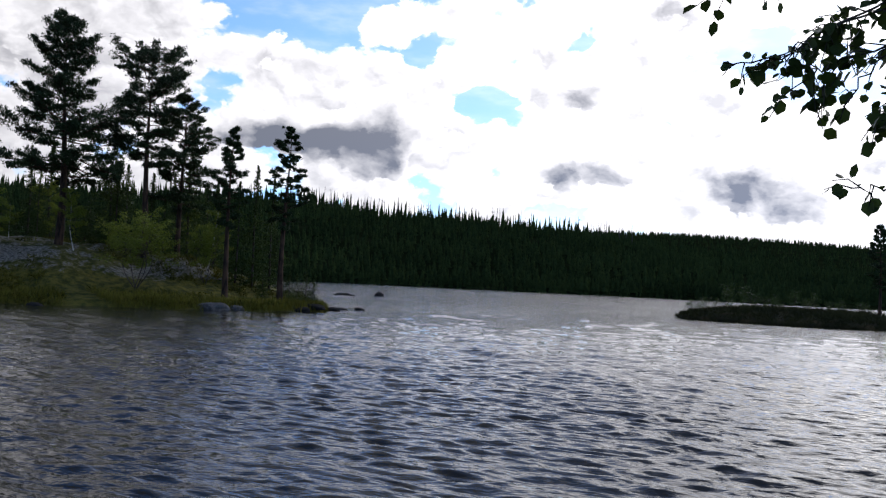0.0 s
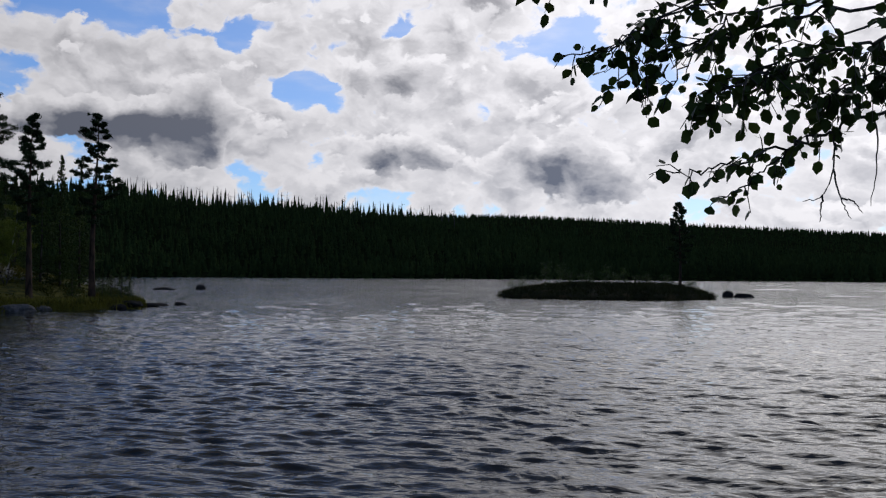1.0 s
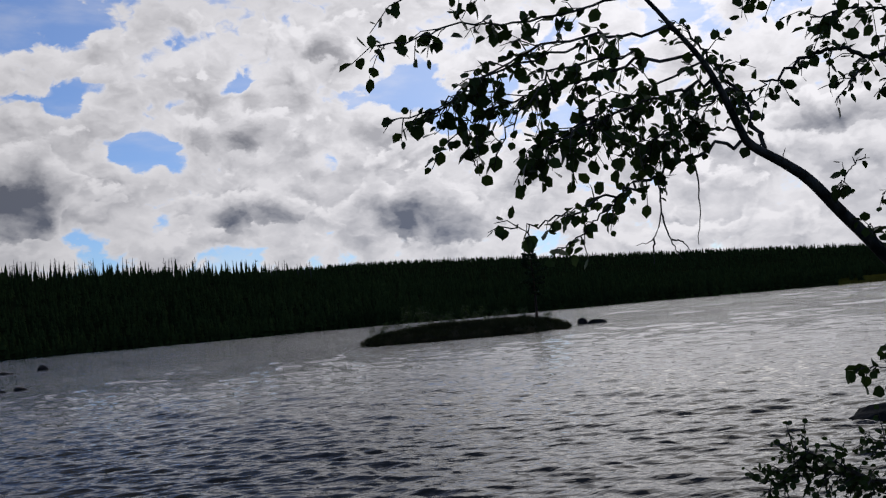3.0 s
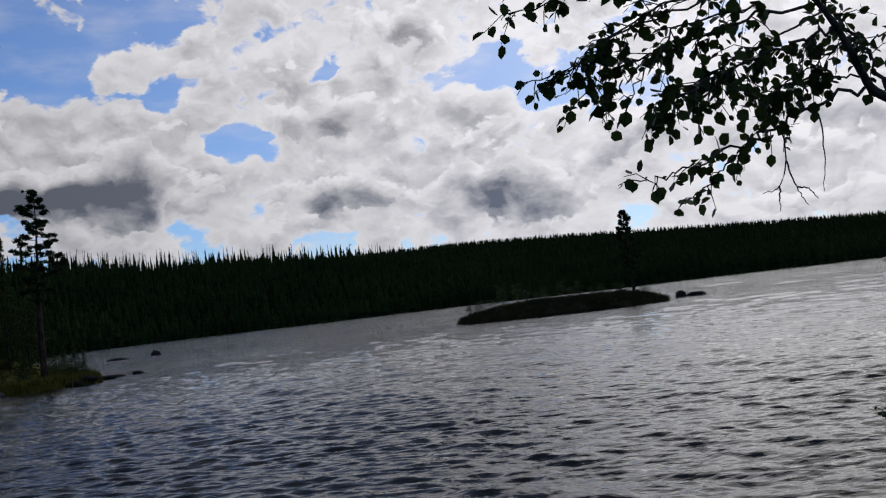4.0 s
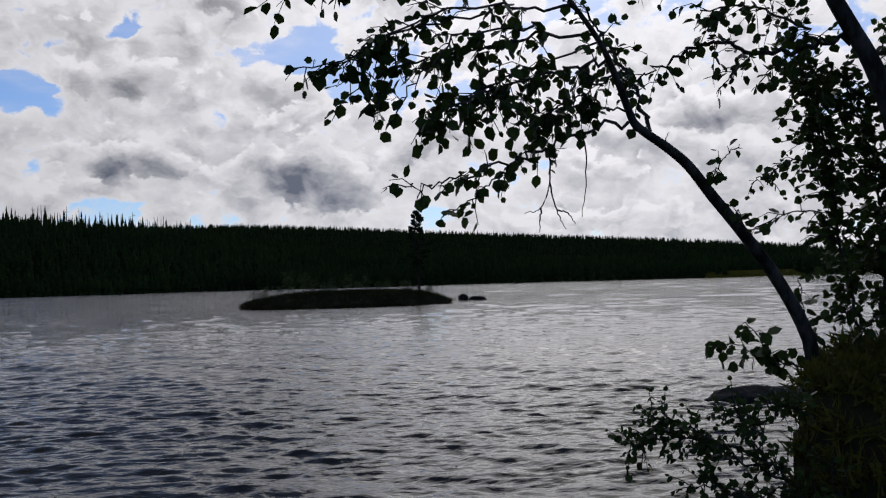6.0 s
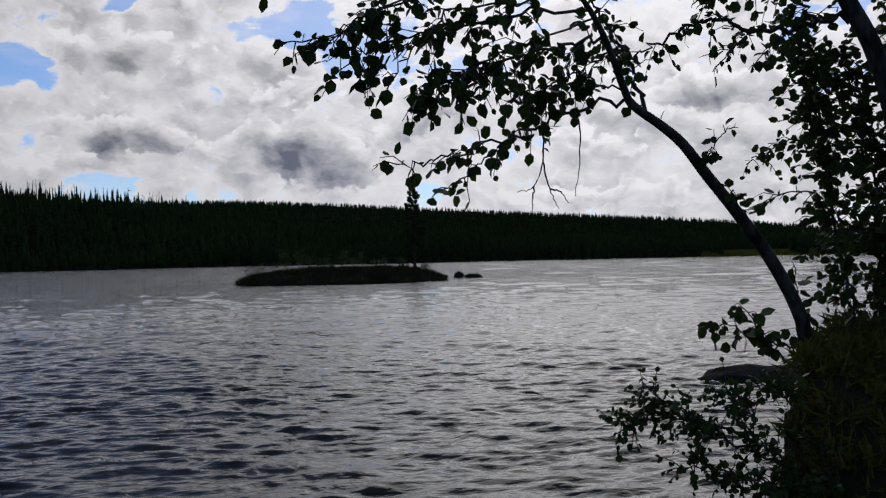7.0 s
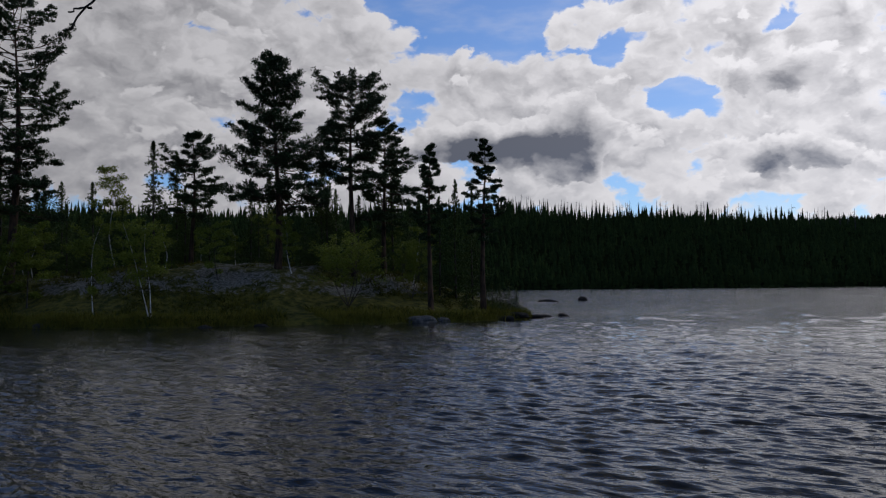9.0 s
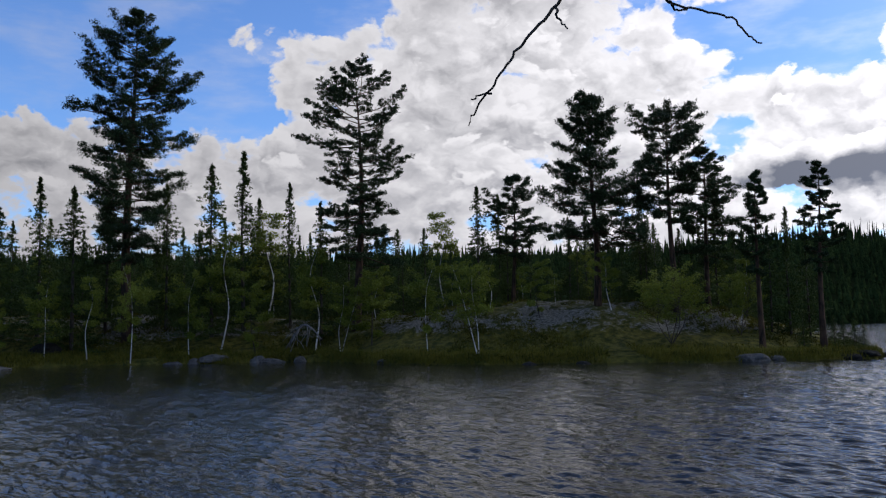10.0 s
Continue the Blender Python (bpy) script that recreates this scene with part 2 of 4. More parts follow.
def make_water():
    m, n, shader, where = material("lake_water", 0.04, 0.42)
    shader.inputs["Base Color"].default_value = (0.012, 0.014, 0.013, 1)
    shader.inputs["IOR"].default_value = 1.33
    calm = n.linear(n.noise(n.scaled(where, (0.05, 0.03, 1)), 1.0, 3), 0.35, 0.65, 0.6, 1.2)
    a = n.noise(n.scaled(where, (0.35, 1.0, 1)), 6.0, 2, 0.5, 0.2)
    b = n.noise(n.scaled(where, (0.45, 1.0, 1)), 17.0, 2, 0.5)
    c = n.noise(n.scaled(where, (0.40, 1.0, 1)), 1.7, 2, 0.5, 0.3)
    # the lee under the wooded headland lies calmer
    split = n.tree.nodes.new("ShaderNodeSeparateXYZ")
    n.link(where, split.inputs[0])
    x, y = split.outputs[0], split.outputs[1]
    bearing = n.math("MULTIPLY", n.math("ARCTAN2", n.math("MULTIPLY", x, -1.0), y), 57.2958)
    out = n.math("SQRT", n.math("MULTIPLY_ADD", x, x, n.math("MULTIPLY", y, y)))
    lee = n.math("MULTIPLY", n.smooth(bearing, 21.0, 29.0), n.smooth(out, 22.0, 36.0))
    calm = n.math("MULTIPLY", calm, n.math("MULTIPLY_ADD", lee, -0.65, 1.0))
    small = n.math("MULTIPLY_ADD", a, 1.1, n.math("MULTIPLY", b, 0.6))
    height = n.math("MULTIPLY", n.math("MULTIPLY_ADD", c, 1.2, small), calm)
    bumped(n, shader, n.math("MULTIPLY", height, n.smooth(out, 8.0, 60.0, 1.0, 2.0)), 1.0, 0.026)
    return m


def make_ground(name, low, mid, high, scale=0.35, spec=0.15):
    m, n, shader, where = material(name, 0.95, spec)
    coarse, fine = n.noise(where, scale, 4), n.noise(where, scale * 14, 6, 0.65)
    fac = n.math("MULTIPLY_ADD", fine, 0.6, n.linear(coarse, 0.3, 0.7, -0.25, 0.65), clamp=True)
    colour = n.mix(n.smooth(fac, 0.0, 0.5), low, mid)
    colour = n.mix(n.smooth(fac, 0.55, 0.85), colour, high)
    n.link(colour, shader.inputs["Base Color"])
    bumped(n, shader, fine, 0.9, 0.06)
    return m


def make_headland_ground():
    """Heath: dark moss and peat near the water, pale lichen and bare rock higher up, patchy."""
    m, n, shader, where = material("heath", 0.95, 0.15)
    split = n.tree.nodes.new("ShaderNodeSeparateXYZ")
    n.link(where, split.inputs[0])
    coarse, fine, grit = n.noise(where, 0.3, 4), n.noise(where, 2.4, 6, 0.7), n.noise(where, 9.0, 5, 0.7)
    moss = n.mix(n.smooth(fine, 0.35, 0.65), (0.030, 0.038, 0.007), (0.145, 0.130, 0.024))
    lichen = n.mix(n.smooth(grit, 0.35, 0.65), (0.045, 0.043, 0.034), (0.27, 0.26, 0.215))
    up = n.math("ADD", n.linear(split.outputs[2], 0.45, 1.6, -0.35, 0.26), n.math("MULTIPLY_ADD", fine, 0.9, n.math("MULTIPLY", coarse, 0.9)))
    n.link(n.mix(n.smooth(up, 1.09, 1.20), moss, lichen), shader.inputs["Base Color"])
    bumped(n, shader, n.math("ADD", fine, n.math("MULTIPLY", grit, 0.4)), 1.0, 0.12)
    return m


def make_rock(name, dark, light):
    m, n, shader, where = material(name, 0.95, 0.12)
    coarse, fine = n.noise(where, 1.3, 5, 0.6), n.noise(where, 9.0, 6, 0.7)
    fac = n.math("MULTIPLY_ADD", fine, 0.5, n.math("MULTIPLY", coarse, 0.6))
    n.link(n.mix(n.smooth(fac, 0.35, 0.75), dark, light), shader.inputs["Base Color"])
    bumped(n, shader, fac, 0.9, 0.05)
    return m


WATER = make_water()
HEATH = make_headland_ground()
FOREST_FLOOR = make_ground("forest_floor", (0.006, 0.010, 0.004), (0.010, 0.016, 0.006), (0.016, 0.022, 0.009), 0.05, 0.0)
PEAT = make_ground("peat_and_moss", (0.010, 0.009, 0.006), (0.03, 0.028, 0.012), (0.07, 0.05, 0.02), 0.9)
ROCK = make_rock("grey_rock", (0.03, 0.03, 0.029), (0.17, 0.165, 0.155))
DARK_ROCK = make_rock("blackish_rock", (0.010, 0.010, 0.009), (0.035, 0.034, 0.032))
PINE_BARK = bark("pine_bark", (0.022, 0.016, 0.012), (0.10, 0.058, 0.036), 6.0)
SPRUCE_BARK = bark("spruce_bark", (0.03, 0.025, 0.02), (0.10, 0.085, 0.07), 8.0)
BIRCH_BARK = bark("birch_bark", (0.45, 0.43, 0.40), (0.70, 0.68, 0.64), 5.0, (0.04, 0.035, 0.03))
DARK_BARK = bark("dark_grey_bark", (0.02, 0.018, 0.015), (0.11, 0.10, 0.085), 18.0)
DEAD_WOOD = bark("grey_dead_wood", (0.10, 0.095, 0.09), (0.28, 0.27, 0.25), 8.0)
PINE_NEEDLES = leafy("pine_needles", (0.012, 0.024, 0.011), (0.045, 0.075, 0.026), 0.55, 0.12)
SPRUCE_NEEDLES = leafy("spruce_needles", (0.019, 0.034, 0.008), (0.080, 0.115, 0.024), 0.6, 0.15)
BIRCH_LEAVES = leafy("birch_leaves", (0.070, 0.105, 0.012), (0.25, 0.29, 0.045), 0.5, 0.35)
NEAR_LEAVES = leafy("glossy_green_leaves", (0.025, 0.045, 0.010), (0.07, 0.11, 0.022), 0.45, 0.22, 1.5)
HEATHER = leafy("heather_and_dwarf_shrubs", (0.028, 0.036, 0.006), (0.155, 0.145, 0.020), 0.7, 0.18, 0.5)
# darker copy of HEATHER: the islet's backlit shade is put into the colour
ISLET_HEATHER = leafy("shaded_heather", (0.012, 0.018, 0.006), (0.060, 0.062, 0.018), 0.75, 0.08, 0.4)
GRASS = leafy("shore_grass", (0.065, 0.078, 0.009), (0.24, 0.21, 0.034), 0.6, 0.25, 0.4)
FOREST = leafy("far_conifers", (0.016, 0.028, 0.010), (0.036, 0.058, 0.018), 1.0, 0.08, 0.03, 0.0)
SNAG_WOOD = bark("weathered_snag_wood", (0.025, 0.025, 0.024), (0.07, 0.068, 0.065), 3.0)

# ---- mesh helpers ----


def polar(az, r, z=0.0):
    """A place from its azimuth in degrees (left of +Y) and its distance from the shore where the camera stands."""
    a = radians(az)
    return Vector((-math.sin(a) * r, math.cos(a) * r, z))


def mesh_of(name, verts, faces, material_, smooth=False):
    """A mesh from arrays: faces all with the same number of corners."""
    verts, faces = np.asarray(verts, np.float32).reshape(-1, 3), np.asarray(faces, np.int32)
    me = bpy.data.meshes.new(name)
    me.vertices.add(len(verts))
    me.vertices.foreach_set("co", verts.ravel())
    me.loops.add(faces.size)
    me.loops.foreach_set("vertex_index", faces.ravel())
    me.polygons.add(len(faces))
    me.polygons.foreach_set("loop_start", np.arange(0, faces.size, faces.shape[1], dtype=np.int32))
    me.polygons.foreach_set("use_smooth", np.full(len(faces), smooth))
    me.materials.append(material_)
    me.update(calc_edges=True)
    me.validate()
    return me


def thing(name, place, label, category, group="", kind=""):
    ob = new(name)
    ob.location = place
    return tagged(ob, label, category, group, kind)


def part(name, me, parent, label=""):
    ob = new(name, me)
    ob.parent = parent
    return tagged(ob, label) if label else ob


class Tubes:
    """Tapered round limbs, gathered into one mesh."""

    def __init__(self):
        self.verts, self.faces, self.count = [], [], 0

    def add(self, points, radii, sides=6):
        pts = np.array([tuple(p) for p in points], float)
        radii = np.interp(np.linspace(0, 1, len(pts)), np.linspace(0, 1, len(radii)), radii)
        along = np.gradient(pts, axis=0)
        along /= np.linalg.norm(along, axis=1)[:, None] + 1e-9
        ref = np.where(np.abs(along[:, 2:3]) > 0.9, np.array([[1.0, 0, 0]]), np.array([[0, 0, 1.0]]))
        u = np.cross(along, ref)
        u /= np.linalg.norm(u, axis=1)[:, None] + 1e-9
        v = np.cross(along, u)
        turn = np.linspace(0, 2 * np.pi, sides, endpoint=False)
        ring = pts[:, None] + radii[:, None, None] * (np.cos(turn)[None, :, None] * u[:, None] + np.sin(turn)[None, :, None] * v[:, None])
        base, k = self.count, np.arange(sides)
        for i in range(len(pts) - 1):
            a, b = base + i * sides, base + (i + 1) * sides
            self.faces.append(np.stack([a + k, a + (k + 1) % sides, b + (k + 1) % sides, b + k], 1))
        self.verts.append(ring.reshape(-1, 3))
        self.count += len(pts) * sides

    def mesh(self, name, material_):
        return mesh_of(name, np.concatenate(self.verts), np.concatenate(self.faces), material_, True)


def bend(points, steps):
    """A smooth line through a few points (Catmull-Rom)."""
    p = [Vector(q) for q in points]
    p = [2 * p[0] - p[1]] + p + [2 * p[-1] - p[-2]]
    out = []
    for i in range(1, len(p) - 2):
        for k in range(steps):
            t = k / steps
            out.append(0.5 * ((2 * p[i]) + (p[i + 1] - p[i - 1]) * t + (2 * p[i - 1] - 5 * p[i] + 4 * p[i + 1] - p[i + 2]) * t * t + (3 * p[i] - p[i - 1] - 3 * p[i + 1] + p[i + 2]) * t ** 3))
    return out + [p[-2]]


def blades(rng, centres, spread, count, length, width, up=0.4):
    """Slim three-cornered blades in clumps round the centres: tufts of needles, leaves or grass. Returns vertices and triangles."""
    centres = np.repeat(np.asarray(centres, float).reshape(-1, 3), count, 0)
    k = len(centres)
    spread = np.repeat(np.asarray(spread, float).reshape(-1, 3), count, 0) if np.ndim(spread) > 1 else np.asarray(spread, float)
    off = rng.normal(size=(k, 3))
    off /= np.linalg.norm(off, axis=1)[:, None]
    off *= rng.random((k, 1)) ** 0.4
    root = centres + off * spread
    way = off + rng.normal(size=(k, 3)) * 0.7 + np.array([0, 0, up])
    way /= np.linalg.norm(way, axis=1)[:, None] + 1e-9
    side = np.cross(way, rng.normal(size=(k, 3)))
    side /= np.linalg.norm(side, axis=1)[:, None] + 1e-9
    ln = length * rng.uniform(0.6, 1.3, (k, 1))
    wd = width * rng.uniform(0.6, 1.3, (k, 1))
    tri = np.stack([root - way * ln * 0.4 + side * wd * 0.5, root - way * ln * 0.4 - side * wd * 0.5, root + way * ln * 0.6], 1)
    return tri.reshape(-1, 3), np.arange(3 * k).reshape(-1, 3)


def lump(rng, size, rough=0.18, detail=2):
    """A boulder: an uneven, flattened ball with broken facets."""
    bm = bmesh.new()
    bmesh.ops.create_icosphere(bm, subdivisions=detail + 1, radius=1)
    seed = Vector(rng.uniform(-50, 50, 3))
    for v in bm.verts:
        d = 1 + rough * 1.6 * (noise.noise(v.co * 1.1 + seed)) + rough * 0.8 * noise.noise(v.co * 2.7 + seed)
        v.co = Vector((v.co.x * size[0], v.co.y * size[1], max(v.co.z, -0.45) * size[2])) * d
    me = bpy.data.meshes.new("rock")
    bm.to_mesh(me)
    bm.free()
    return me


def fbm(x, y, scale, octaves=4, seed=0.0):
    """Smooth noise on a plane, for arrays, about -1 to 1."""
    out = np.zeros(np.shape(x))
    gain = 1.0
    for o in range(octaves):
        k = 2.0 ** o / scale
        for j in range(3):
            a = 2.399 * (j + 3 * o) + seed
            out = out + gain / 3 * np.sin(k * (np.cos(a) * x + np.sin(a) * y) * (1 + 0.23 * j) + 1.7 * np.sin(k * 0.61 * (np.cos(a + 1.9) * x + np.sin(a + 1.9) * y)) + 5.1 * a)
        gain *= 0.5
    return out


def ease(t):
    t = np.clip(t, 0, 1)
    return t * t * (3 - 2 * t)


def polar_sheet(az, r, height):
    """Vertices and quads of a sheet over azimuths and distances; height(x, y, az, r) gives z."""
    A, Rr = np.meshgrid(az, r, indexing="ij")
    X, Y = -np.sin(np.radians(A)) * Rr, np.cos(np.radians(A)) * Rr
    V = np.stack([X, Y, height(X, Y, A, Rr)], -1).reshape(-1, 3)
    i, j = np.meshgrid(np.arange(len(az) - 1), np.arange(len(r) - 1), indexing="ij")
    a = (i * len(r) + j).ravel()
    return V, np.stack([a, a + len(r), a + len(r) + 1, a + 1], 1)


# ---- ground, hills and water ----
RIDGE_AZ = (-60, -36, -30, -25, -18, -13, -7, -2, 2, 6, 14, 20, 26, 60, 100)
NEAR_EL = (0.3, 0.3, 0.4, 0.6, 0.8, 1.0, 1.3, 1.7, 2.3, 3.3, 3.9, 4.0, 4.4, 4.2, 3.5)
FAR_EL = (0.8, 1.0, 1.6, 2.0, 2.45, 2.75, 3.15, 3.4, 3.55, 3.5, 3.2, 3.0, 3.0, 3.0, 3.0)


def shore_distance(az):
    """Where the far shore of the lake lies."""
    return 270 + 14 * np.sin(np.radians(az * 5)) + 8 * np.sin(np.radians(az * 17 + 40))


def land(X, Y, A, Rr):
    s = shore_distance(A)
    near = EYE_Z + 430 * np.tan(np.radians(np.interp(A, RIDGE_AZ, NEAR_EL)))
    far = EYE_Z + 1250 * np.tan(np.radians(np.interp(A, RIDGE_AZ, FAR_EL)))
    near_z = near * ease((Rr - s + 6) / (445 - s)) ** 0.85
    far_z = near + (far - near) * ease((Rr - 470) / 800)
    z = np.where(Rr < 445, near_z, np.where(Rr < 470, near, far_z))
    z = z + fbm(X, Y, 40, 3) * 1.8 * ease((Rr - s) / 60) + 0.9 * ease((Rr - s) / 4)
    return np.where(Rr < s - 3, -2.5, z)


def make_land():
    az = np.arange(-180, 180.1, 0.75)
    r = np.concatenate([[0.0, 60, 150], np.arange(245, 300, 3.0), np.arange(300, 480, 8.0), np.geomspace(480, 1300, 18), np.geomspace(1500, 4600, 8)])
    V, F = polar_sheet(az, r, land)
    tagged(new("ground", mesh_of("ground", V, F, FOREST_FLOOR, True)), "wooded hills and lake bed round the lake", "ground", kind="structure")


def make_lake():
    rng = np.random.default_rng(3)
    rings = [1.2]
    while rings[-1] < 75:
        rings.append(rings[-1] + (0.12 if rings[-1] < 4.5 else max(0.031, rings[-1] ** 2 * 2.4e-4)))
    rings = np.concatenate([rings, np.geomspace(76, 300, 150)])
    az = np.arange(-58, 122.01, 0.2)

    def waves(X, Y, A, Rr):
        z = np.zeros_like(X)
        step = np.maximum(0.031, Rr ** 2 * 2.4e-4)
        for k in range(36):
            length = 0.135 * 1.095 ** k
            # the wind blows across the lake towards the camera, from the right
            way = radians(190) + rng.normal() * (0.45 if length < 0.4 else 0.36)
            amp = length / 6.28 * float(np.interp(length, (0.14, 0.30, 0.45, 0.9, 1.6, 4.0), (0.110, 0.105, 0.068, 0.036, 0.024, 0.009))) * rng.uniform(0.6, 1.3)
            ph = (X * math.sin(way) + Y * math.cos(way)) * 2 * np.pi / length + rng.uniform(0, 6.28)
            ph = ph + 1.2 * np.sin((X * math.cos(way) - Y * math.sin(way)) * 2 * np.pi / (length * rng.uniform(6, 13)) + rng.uniform(0, 6.28))
            w = np.sin(ph)
            z += amp * (w + 0.42 * w * w) * ease(length / (2.2 * step) - 0.6)
        for k in range(14):
            length = 3.2 * 1.07 ** k
            way = radians(200) + rng.normal() * 0.45
            ph = (X * math.sin(way) + Y * math.cos(way)) * 2 * np.pi / length + rng.uniform(0, 6.28)
            ph = ph + 1.3 * np.sin((X * math.cos(way) - Y * math.sin(way)) * 2 * np.pi / (length * rng.uniform(2, 4)) + rng.uniform(0, 6.28))
            z += length / 6.28 * 0.009 * np.sin(ph) * ease((Rr - 34) / 45)
        calm = 0.85 + 0.3 * fbm(X, Y, 14, 3)
        shelter = 1 - 0.25 * ease((A - 28) / 25) * ease((45 - Rr) / 10 + 1)
        return z * calm * shelter

    V, F = polar_sheet(az, rings, waves)
    tagged(new("water", mesh_of("water", V, F, WATER, True)), "grey rippled lake water reflecting bright clouds", "lake", kind="structure")


make_land()
make_lake()

# ---- the wooded headland ----
SHORE_AZ = (22.4, 23.6, 24.6, 25.7, 29, 33.4, 38.6, 44, 49.6, 55, 58.5, 61.7, 68, 76, 82, 95)
SHORE_R = (47.5, 45.5, 44.0, 42.5, 41.0, 40.0, 39.5, 39.3, 39.8, 42.0, 45.5, 48.5, 49.5, 53.0, 53.0, 50.0)
CREST_AZ = (22.4, 24, 26, 28, 30, 32, 34, 38, 42, 48, 55, 62, 70, 82, 95)
CREST_Z = (0.1, 0.35, 0.7, 0.95, 1.25, 1.6, 2.2, 2.9, 3.2, 2.9, 2.5, 2.5, 2.8, 3.0, 3.2)


def headland_height(X, Y, A, Rr):
    s = Rr - np.interp(A, SHORE_AZ, SHORE_R) + 0.5 * fbm(X, Y, 2.2, 3)
    crest = np.interp(A, CREST_AZ, CREST_Z)
    z = 0.32 * ease(s / 0.7) + (crest - 0.32) * ease((s - 0.6) / 9.5)
    z = z + (0.18 * fbm(X, Y, 2.6, 4, 1.0) + 0.12 * fbm(X, Y, 0.8, 3, 2.0)) * ease(s / 3)
    depth = 5 + 70 * ease((A - 26) / 12)
    z = z - (crest + 1.2) * ease((s - depth) / (4 + 0.2 * depth))
    z = z - 1.5 * ease((25.6 - A) / 1.0)
    return np.where(s < 0, np.maximum(-1.0, s * 0.7), z)


def make_headland():
    az = np.arange(22.0, 96, 0.22)
    r = np.concatenate([np.arange(37.5, 60, 0.24), np.arange(60, 130, 1.5)])
    V, F = polar_sheet(az, r, headland_height)
    tagged(new("headland", mesh_of("headland", V, F, HEATH, True)), "rocky headland with pale lichen, moss and peat", "headland", kind="structure")


def ground_at(az, r):
    a, d = np.array([az], float), np.array([r], float)
    return float(headland_height(-np.sin(np.radians(a)) * d, np.cos(np.radians(a)) * d, a, d)[0])


make_headland()


def scots_pine(seed, height, crown_from, profile, limbs, clump, lean=0.0, dense=28, droop=0.0, needle=0.14):
    """A pine of its own: trunk, limbs with side branches, and a crown of small flat needle tufts. profile: the crown's half width from its foot to its top, in metres."""
    rng = np.random.default_rng(seed)
    trunk, wood = Tubes(), Tubes()
    h = height
    line = [Vector((lean * h * (u ** 1.5) + 0.010 * h * math.sin(4 * u + seed), 0.01 * h * math.sin(5 * u + 2 * seed), h * u)) for u in np.linspace(0, 0.985, 12)]
    radius = 0.0125 * h + 0.02
    trunk.add(line, [radius * 1.35, radius, radius * 0.8, radius * 0.55, radius * 0.25, 0.015], 9)
    centres, sizes = [], []

    def tuft(at, k):
        g = 0.62 * clump * k * rng.uniform(0.5, 1.2)
        centres.append(at)
        sizes.append((g, g, g * 0.62))
    sway = rng.uniform(0, 6.28, 3)
    for i in range(limbs):
        u = (i + rng.random()) / limbs
        at = crown_from + (1 - crown_from) * u
        k = at * 11 / 0.985
        j = min(int(k), 10)
        foot = line[j].lerp(line[j + 1], min(1.0, k - j))
        turn = i * 2.4 + rng.normal() * 0.5
        # the outline bulges and draws in unevenly round the crown
        bulge = 1 + 0.16 * math.sin(2 * turn + 7 * u + sway[0]) + 0.13 * math.sin(turn - 13 * u + sway[1])
        reach = float(np.interp(u, np.linspace(0, 1, len(profile)), profile)) * rng.uniform(0.55, 1.12) * bulge * math.sqrt(min(1.0, (1.03 - u) / 0.20))
        rise = float(np.interp(u, [0, 0.35, 0.75, 1], [-0.15 - droop, 0.12, 0.38, 0.45])) + rng.normal() * 0.20
        out = Vector((math.cos(turn), math.sin(turn), 0))
        tip = foot + out * reach + Vector((0, 0, reach * rise + 0.10 * reach))
        mid = foot + out * reach * 0.55 + Vector((rng.normal() * 0.05 * reach, rng.normal() * 0.05 * reach, reach * (rise * 0.45 - 0.04)))
        path = bend([foot, mid, tip], 5)
        wood.add(path, [0.010 + 0.011 * reach, 0.008], 5)
        sides = max(5, int(reach * 6.5))
        for q in range(sides):
            f = 0.30 + 0.68 * (q + rng.random()) / sides
            on = path[min(int(f * (len(path) - 1)), len(path) - 1)]
            flank = Vector((-out.y, out.x, 0)) * (1 if q % 2 else -1) * rng.uniform(0.3, 1.0)
            span = reach * 0.36 * (1.15 - f * 0.7)
            end = on + (flank + out * rng.uniform(0.2, 0.9)) * span + Vector((0, 0, span * rng.uniform(0.05, 0.55)))
            wood.add([on, on.lerp(end, 0.5) - Vector((0, 0, 0.04)), end], [0.011, 0.005], 3)
            tuft(end, 1.0)
            tuft(on.lerp(end, rng.uniform(0.45, 0.8)) + Vector((0, 0, 0.05)), 0.85)
        tuft(tip, 0.9)
    for q in range(5):
        tuft(line[-1] + Vector((rng.normal() * 0.15, rng.normal() * 0.15, 0.1 - 0.16 * q)), 0.8)
    V, F = blades(rng, centres, sizes, dense, needle, 0.058, 0.5)
    return trunk.mesh("trunk", PINE_BARK), wood.mesh("limbs", PINE_BARK), mesh_of("crown", V, F, PINE_NEEDLES)


